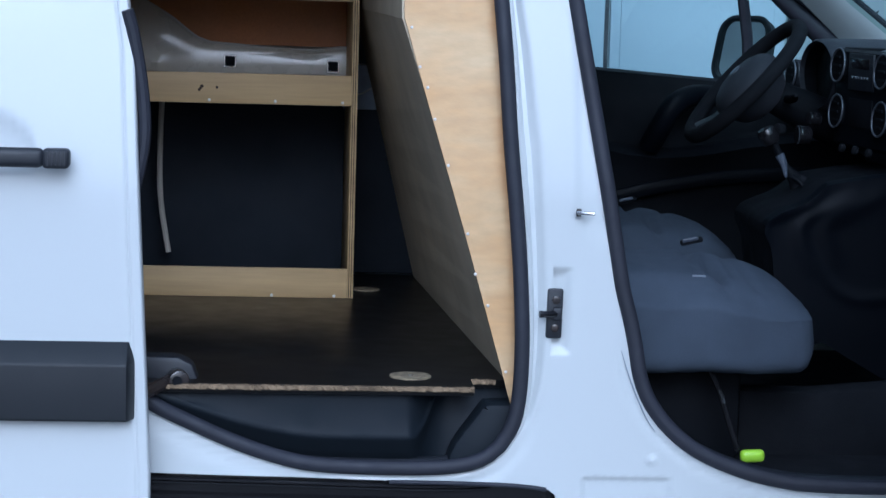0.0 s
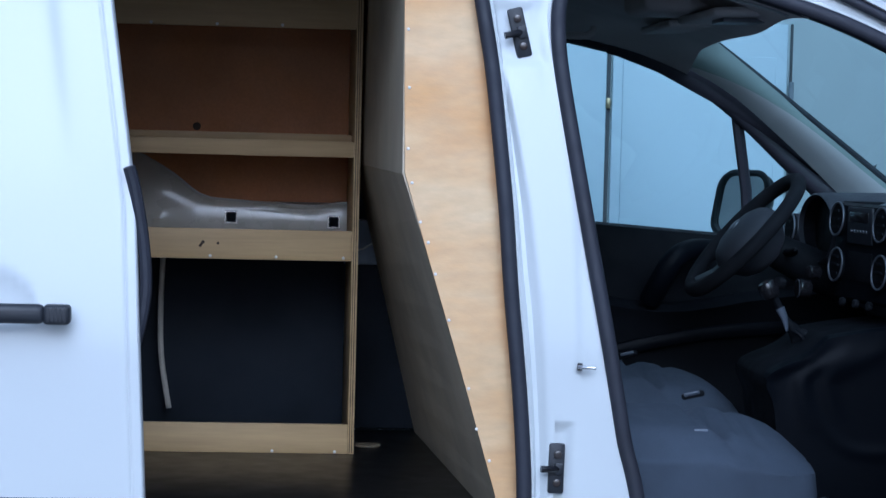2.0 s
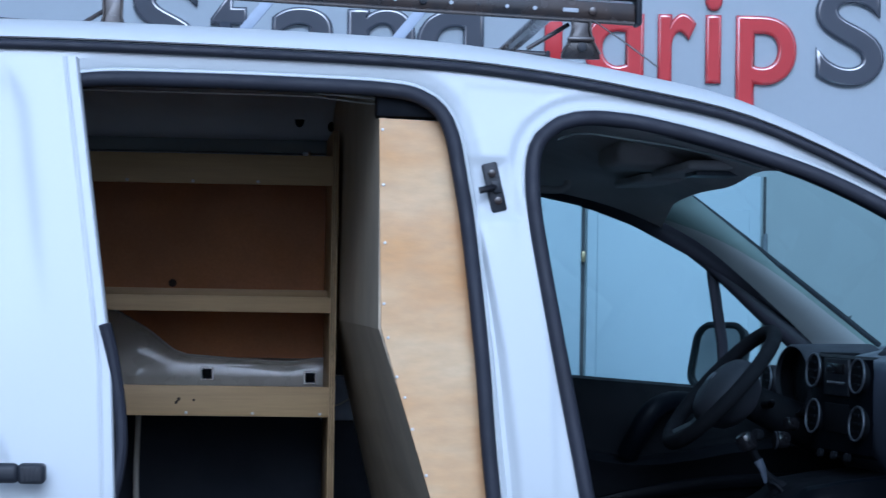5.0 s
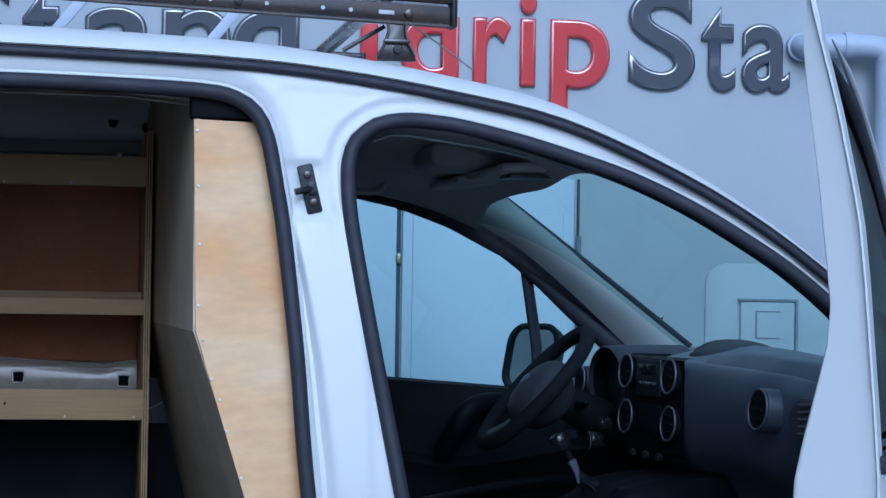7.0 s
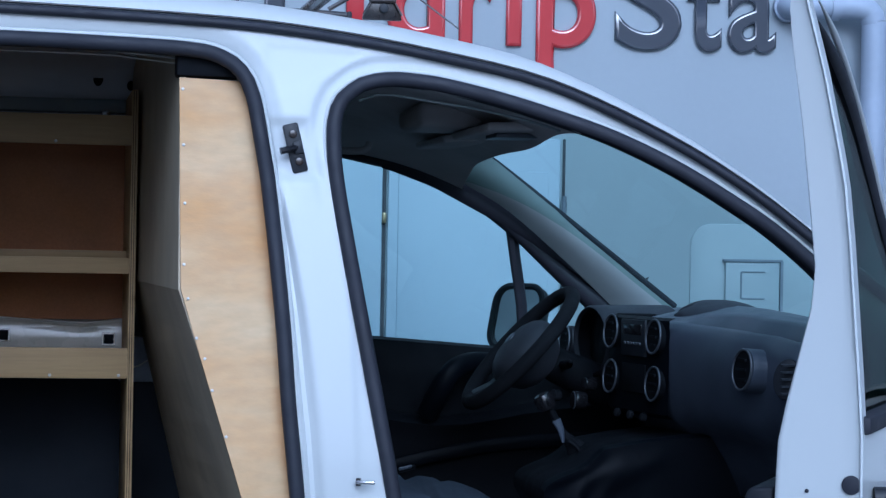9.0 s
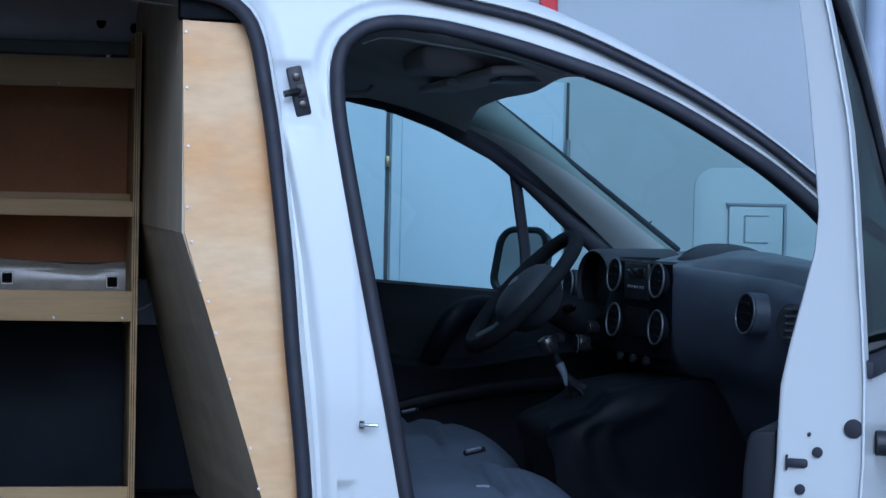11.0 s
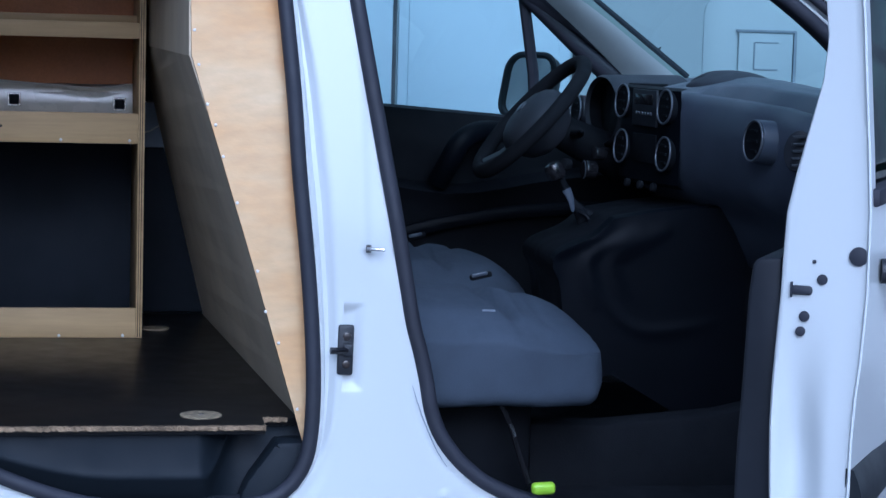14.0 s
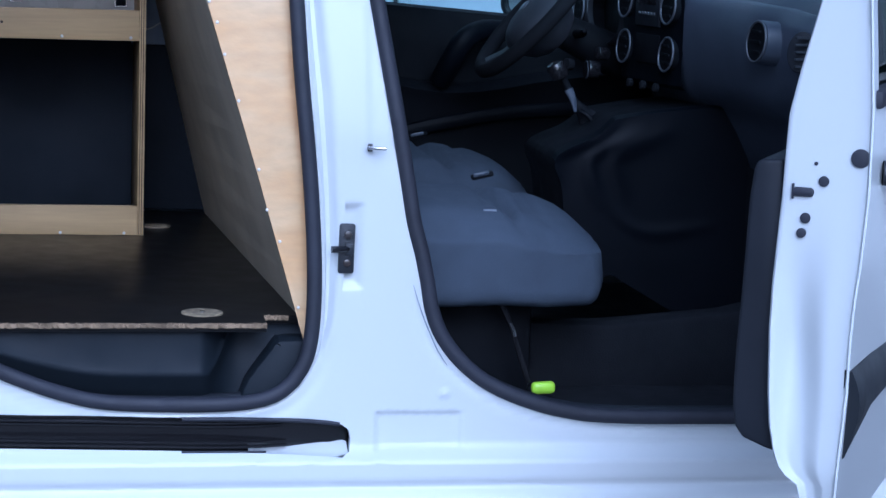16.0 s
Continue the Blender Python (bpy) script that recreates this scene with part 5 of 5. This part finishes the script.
# shelf unit
shelf = thing("shelf_unit", "pale plywood van shelf unit with three shelves and raised front rails", "shelf", (0, 1.3, 0.598))
part("side_board", box(0.203, 0.218, 1.15, 1.52, 0.598, 1.70, 0.0015), RAILWOOD, shelf)
part("side_board", box(-1.215, -1.20, 1.15, 1.52, 0.598, 1.66, 0.0015), RAILWOOD, shelf)
for z0, z1, name in ((0.598, 0.666, "base_rail"), (1.043, 1.112, "front_rail"), (1.281, 1.317, "front_rail"), (1.573, 1.641, "top_rail")):
    part(name, box(-1.20, 0.203, 1.152, 1.167, z0, z1, 0.0015), RAILWOOD, shelf)
for z in (1.043, 1.303):
    part("shelf_board", box(-1.20, 0.203, 1.167, 1.52, z, z + 0.012, 0.001), RAILWOOD, shelf)
for x in (0.2075, 0.2125):
    part("ply_line", box(x - 0.0008, x + 0.0008, 1.1492, 1.1515, 0.60, 1.698, 0.0), KNOT, shelf)
part("shelf_lip", box(-1.20, 0.203, 1.30, 1.312, 1.315, 1.333, 0.001), RAILWOOD, shelf)
part("back_board", box(-1.20, 0.203, 1.515, 1.522, 1.165, 1.645, 0.0), HARDBOARD, shelf, "brown hardboard back")
for x, z in ((-0.262, 1.05), (-0.12, 1.05), (0.03, 1.05), (0.184, 1.05), (0.03, 0.603), (0.174, 0.603), (-0.263, 1.578), (-0.114, 1.578), (0.034, 1.579)):
    part("screw", disc((x, 1.1508, z), (0, -1, 0.15), 0.0036, 0.0036, n=12, bevel=0.001), SCREWHEAD, shelf)
for x, z, r in ((-0.137, 1.081, 0.0042), (-0.143, 1.073, 0.0036), (-0.140, 1.077, 0.003), (-0.103, 1.079, 0.0032)):
    part("knot", disc((x, 1.1515, z), (0, -1, 0), r, 0.0016, n=9), KNOT, shelf)
part("knot", disc((-0.167, 1.5135, 1.345), (0, -1, 0), 0.010, 0.003, n=10), KNOT, shelf)
# steel band of the flank behind the middle shelf
band = []
for k in range(70):
    x = -1.1 + 1.31 * (k / 69) ** 0.6
    top = float(np.interp(x, (-1.1, -0.5, -0.30, -0.26, -0.22, -0.184, -0.161, -0.128, -0.03, 0.12, 0.19), (1.30, 1.30, 1.276, 1.253, 1.229, 1.200, 1.182, 1.171, 1.164, 1.157, 1.166)))
    bow = 0.030 * math.exp(-((x + 0.26) / 0.07) ** 2)
    band.append([(x, 1.500, 1.05), (x, 1.494 - 0.4 * bow, 1.085), (x, 1.490 - bow, 1.120), (x, 1.494 - 0.6 * bow, 1.145), (x, 1.497, top - 0.010), (x, 1.493, top - 0.004), (x, 1.496, top), (x, 1.512, top + 0.001)])
part("rolled_edge", tube([Vector((row[6][0], 1.492, row[6][2])) for row in band if row[6][0] > -0.6], 0.0030, n=8), STEELEDGE, van)
part("steel_band", thick(ribbon(band), 0.004), STEEL, van, "grey painted steel wall rib", smooth=60)
for x, z in ((-0.079, 1.126), (0.171, 1.119)):
    part("square_hole", box(x - 0.011, x + 0.011, 1.486, 1.496, z - 0.011, z + 0.011, 0.002), MATTE, van)
    part("hole_rim", tube([Vector((x + dx * 0.0135, 1.491, z + dz * 0.0135)) for dx, dz in ((-1, -1), (1, -1), (1, 1), (-1, 1))], 0.0036, True, 6), CHROME, van)
part("cable_duct", tube(curve([(-0.242, 1.50, 1.04), (-0.246, 1.50, 0.90), (-0.242, 1.50, 0.78), (-0.222, 1.50, 0.655)], 0.03), 0.007, n=8), STEEL, van, "pale grey plastic duct")

# ---- roof rack ----
rack = thing("roof_rack", "black steel roof rack with perforated side rails", "roof rack", (0, 0.3, 1.83))


def rack_part(name, bm, mat, parent=None, above=0.0):
    """The rails fall slightly towards the front; above: only what lies higher follows them."""
    for v in bm.verts:
        if v.co.z > above:
            v.co.z -= 0.036 * (v.co.x - 0.70)
    return part(name, bm, mat, parent or rack)


for y in (0.28, 1.55):
    rack_part("side_rail", box(-1.35, 0.745, y - 0.006, y + 0.012, 1.858, 1.896, 0.004), DARKSTEEL)
    rack_part("lower_lip", tube([Vector((-1.35, y - 0.004, 1.858)), Vector((0.742, y - 0.004, 1.858))], 0.0045, n=10), DARKSTEEL)
    rack_part("upper_rail", box(-1.35, 0.752, y - 0.014, y + 0.03, 1.900, 1.918, 0.007, seg=3), DARKSTEEL)
    rack_part("top_rail", box(-1.35, 0.752, y - 0.012, y + 0.03, 1.920, 1.940, 0.008, seg=3), DARKSTEEL)
    rack_part("end_cap", box(0.745, 0.757, y - 0.016, y + 0.032, 1.854, 1.942, 0.006), TRIM)
    for x in (0.64, -0.25, -1.1):
        base = 1.786
        foot = rack_part("foot", extrude_outline([(x - 0.020, 1.868), (x + 0.020, 1.868), (x + 0.017, 1.842), (x + 0.022, 1.820), (x + 0.036, 1.800), (x + 0.038, base), (x - 0.038, base), (x - 0.036, 1.800), (x - 0.022, 1.820), (x - 0.017, 1.842)], y - 0.004, y + 0.008, 0.002), DARKSTEEL, above=1.85)
        part("bolt", disc((x + 0.002, y - 0.008, 1.808), (0, 1, 0), 0.009, 0.010, n=10, bevel=0.002), TRIM, foot)
        part("clamp", box(x - 0.026, x + 0.026, y - 0.012, y + 0.004, 1.818, 1.828, 0.003), DARKSTEEL, foot)
        for s in (-1, 1):
            rack_part("flange", tube(curve([(x + s * 0.018, y - 0.007, 1.862), (x + s * 0.017, y - 0.007, 1.842), (x + s * 0.023, y - 0.007, 1.820), (x + s * 0.037, y - 0.007, 1.795)], 0.02), 0.0026, n=6), DARKSTEEL, foot, 1.85)
        part("brace", tube([Vector((x - 0.02, y + 0.02, 1.855)), Vector((x - 0.10, y + 0.03, 1.806))], 0.0045, n=8), DARKSTEEL, foot)
for k in range(26):
    if k == 4:
        rack_part("rail_bolt", disc((0.550 - 0.0537 * k, 0.271, 1.876), (0, 1, 0), 0.008, 0.008, n=8, bevel=0.002), TRIM)
    else:
        small = k % 6 == 2
        rack_part("rail_hole", disc((0.550 - 0.0537 * k, 0.2735, 1.876), (0, 1, 0), 0.0030 if small else 0.0040, 0.003, n=12), TRIM if small else RAILHOLE)
part("tie_wire", tube([Vector((0.662, 0.27, 1.860)), Vector((0.72, 0.24, 1.815)), Vector((0.778, 0.215, 1.768))], 0.0016, n=6), DARKSTEEL, rack)
rack_part("rail_slot", box(0.604, 0.634, 0.2715, 0.2745, 1.872, 1.880, 0.001), RAILHOLE)
rack_part("rail_bolt", disc((0.662, 0.271, 1.876), (0, 1, 0), 0.009, 0.008, n=8, bevel=0.002), DARKSTEEL)
for x in (0.62, -0.90):
    rack_part("cross_bar", tube([Vector((x, 0.28, 1.91)), Vector((x, 1.55, 1.91))], 0.016, n=10), DARKSTEEL)
for x, z in ((-0.032, 1.938), (0.33, 1.905)):
    bar = box(-0.013, 0.013, -0.005, 0.005, 0.0, 0.17, 0.002)
    bar.transform(pose(x, 1.552, z, 0, 39, 0))
    part("strut", bar, PIPE, rack)

# ---- lettering, doors, box and pipe on the wall ----
sign = thing("wall_lettering", "glossy raised dark grey and red letters on the wall", "sign", (1.5, 3.1, 2.0))


def letter(ch, x, mat, width, size, z=2.03):
    c = bpy.data.curves.new("letter", "FONT")
    c.body, c.size, c.extrude, c.bevel_depth, c.bevel_resolution, c.offset = ch, size, 0.001, 0.011, 5, 0.0015
    c.align_x = "LEFT"
    tmp = bpy.data.objects.new("tmp", c)
    scene.collection.objects.link(tmp)
    me = bpy.data.meshes.new_from_object(tmp.evaluated_get(bpy.context.evaluated_depsgraph_get()))
    bpy.data.objects.remove(tmp)
    xs = [v.co.x for v in me.vertices]
    k = width / (max(xs) - min(xs))
    for v in me.vertices:
        v.co = Vector(((v.co.x - min(xs)) * k, v.co.y, v.co.z))
    me.transform(pose(x - 1.5, -0.006, z, 90, 0, 0))
    me.materials.clear()
    me.materials.append(mat)
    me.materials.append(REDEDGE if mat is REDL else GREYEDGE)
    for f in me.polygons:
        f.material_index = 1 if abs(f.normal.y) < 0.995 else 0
        f.use_smooth = True
    ob = new("letter", me)
    ob.matrix_world = WALL_AT
    ob.parent = sign
    ob.matrix_parent_inverse = sign.matrix_world.inverted()
    return ob


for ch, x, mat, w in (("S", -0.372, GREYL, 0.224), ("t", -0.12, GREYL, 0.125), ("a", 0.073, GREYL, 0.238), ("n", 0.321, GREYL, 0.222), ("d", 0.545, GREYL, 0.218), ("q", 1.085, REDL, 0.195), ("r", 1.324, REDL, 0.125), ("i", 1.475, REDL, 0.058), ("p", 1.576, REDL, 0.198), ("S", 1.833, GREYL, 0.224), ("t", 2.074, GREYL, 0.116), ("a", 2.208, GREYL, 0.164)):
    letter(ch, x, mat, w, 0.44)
hook = curve([(1.252, -0.010, 1.95), (1.248, -0.010, 1.90), (1.215, -0.010, 1.868), (1.165, -0.010, 1.862), (1.115, -0.010, 1.878)], 0.015)
tail = tube(hook, 0.026, n=12, side=(0, 1, 0), flat=0.45)
tail.transform(pose(-1.5, 0, 0))
tail = part("letter_hook", tail, REDL, None)
tail.matrix_basis = WALL_AT
tail.parent = sign
tail.matrix_parent_inverse = sign.matrix_world.inverted()
bar = part("letter_stroke", box(-0.541, -0.484, -0.02, -0.002, 2.07, 2.21, 0.006), REDL, None)
bar.matrix_basis = WALL_AT
bar.parent = sign
bar.matrix_parent_inverse = sign.matrix_world.inverted()


def wall_thing(name, bm, mat, label, category, kind=""):
    ob = part(name, bm, mat, None)
    tagged(on_wall(ob), label, category, kind=kind)
    return ob


def wall_part(name, bm, mat, parent):
    ob = part(name, bm, mat, None)
    ob.parent = parent
    return ob


leaf = wall_thing("door_1", box(-0.395, 0.165, -0.014, 0.02, 0.06, 1.72, 0.006), DOORP, "pale blue painted steel door leaf in the depot wall", "door", "structure")
wall_part("door_panel", box(-0.362, 0.128, -0.019, -0.010, 0.12, 1.612, 0.004), DOORP, leaf)
for z in (1.50, 0.9):
    wall_part("hinge", disc((0.178, -0.020, z), (0, 0, 1), 0.008, 0.07, n=12, bevel=0.002), FAINT, leaf)
wall_part("hinge_post", box(0.1735, 0.1815, -0.010, 0.02, 0.06, 1.72, 0.002), LINE, leaf)
wall_part("lock", box(-0.413, -0.399, -0.022, 0.0, 1.435, 1.470, 0.004), BRASS, leaf)
leaf2 = wall_thing("door_2", box(-1.02, -0.412, -0.012, 0.02, 0.06, 1.72, 0.006), DOORP, "pale blue painted steel door leaf with a dark joint", "door", "structure")
wall_part("joint", box(-0.412, -0.400, -0.008, 0.0, 0.06, 1.72, 0.001), LINE, leaf2)
# hatch of a meter box, raised plate round it
plate = wall_thing("wall_plate", extrude_outline(rounded(0.60, 1.45, 0.90, 1.455, 0.07), -0.006, 0.02, 0.003), WALLP, "pale raised sheet plate on the depot wall", "plate", "structure")
hatch = wall_thing("meter_hatch", box(0.715, 0.895, -0.020, -0.011, 0.95, 1.330, 0.003), WALLP, "flush pale meter hatch with dark joints", "hatch")
for x0, x1, z0, z1 in ((0.706, 0.905, 1.332, 1.341), (0.897, 0.907, 0.95, 1.336), (0.764, 0.770, 1.212, 1.30), (0.766, 0.846, 1.210, 1.2155), (0.768, 0.846, 1.298, 1.302)):
    wall_part("joint", box(x0, x1, -0.0225, -0.0115, z0, z1, 0.001), FAINT, hatch)
pipe = wall_thing("wall_pipe", tube(curve([(0.905, 0.02, 2.168), (0.905, -0.04, 2.168), (0.93, -0.075, 2.168), (1.0, -0.08, 2.168), (1.12, -0.08, 2.168), (1.16, -0.08, 2.155), (1.175, -0.08, 2.12), (1.178, -0.08, 2.0), (1.178, -0.08, 1.0), (1.178, -0.08, 0.02)], 0.02), 0.040, n=16), PIPE, "grey painted drain pipe with elbows", "pipe")
wall_part("pipe_socket", tube([Vector((1.03, -0.08, 2.168)), Vector((1.06, -0.08, 2.168))], 0.046, n=16), PIPE, pipe)
wall_part("pipe_socket", tube([Vector((0.905, -0.01, 2.168)), Vector((0.905, -0.035, 2.168))], 0.048, n=16, side=(1, 0, 0)), PIPE, pipe)
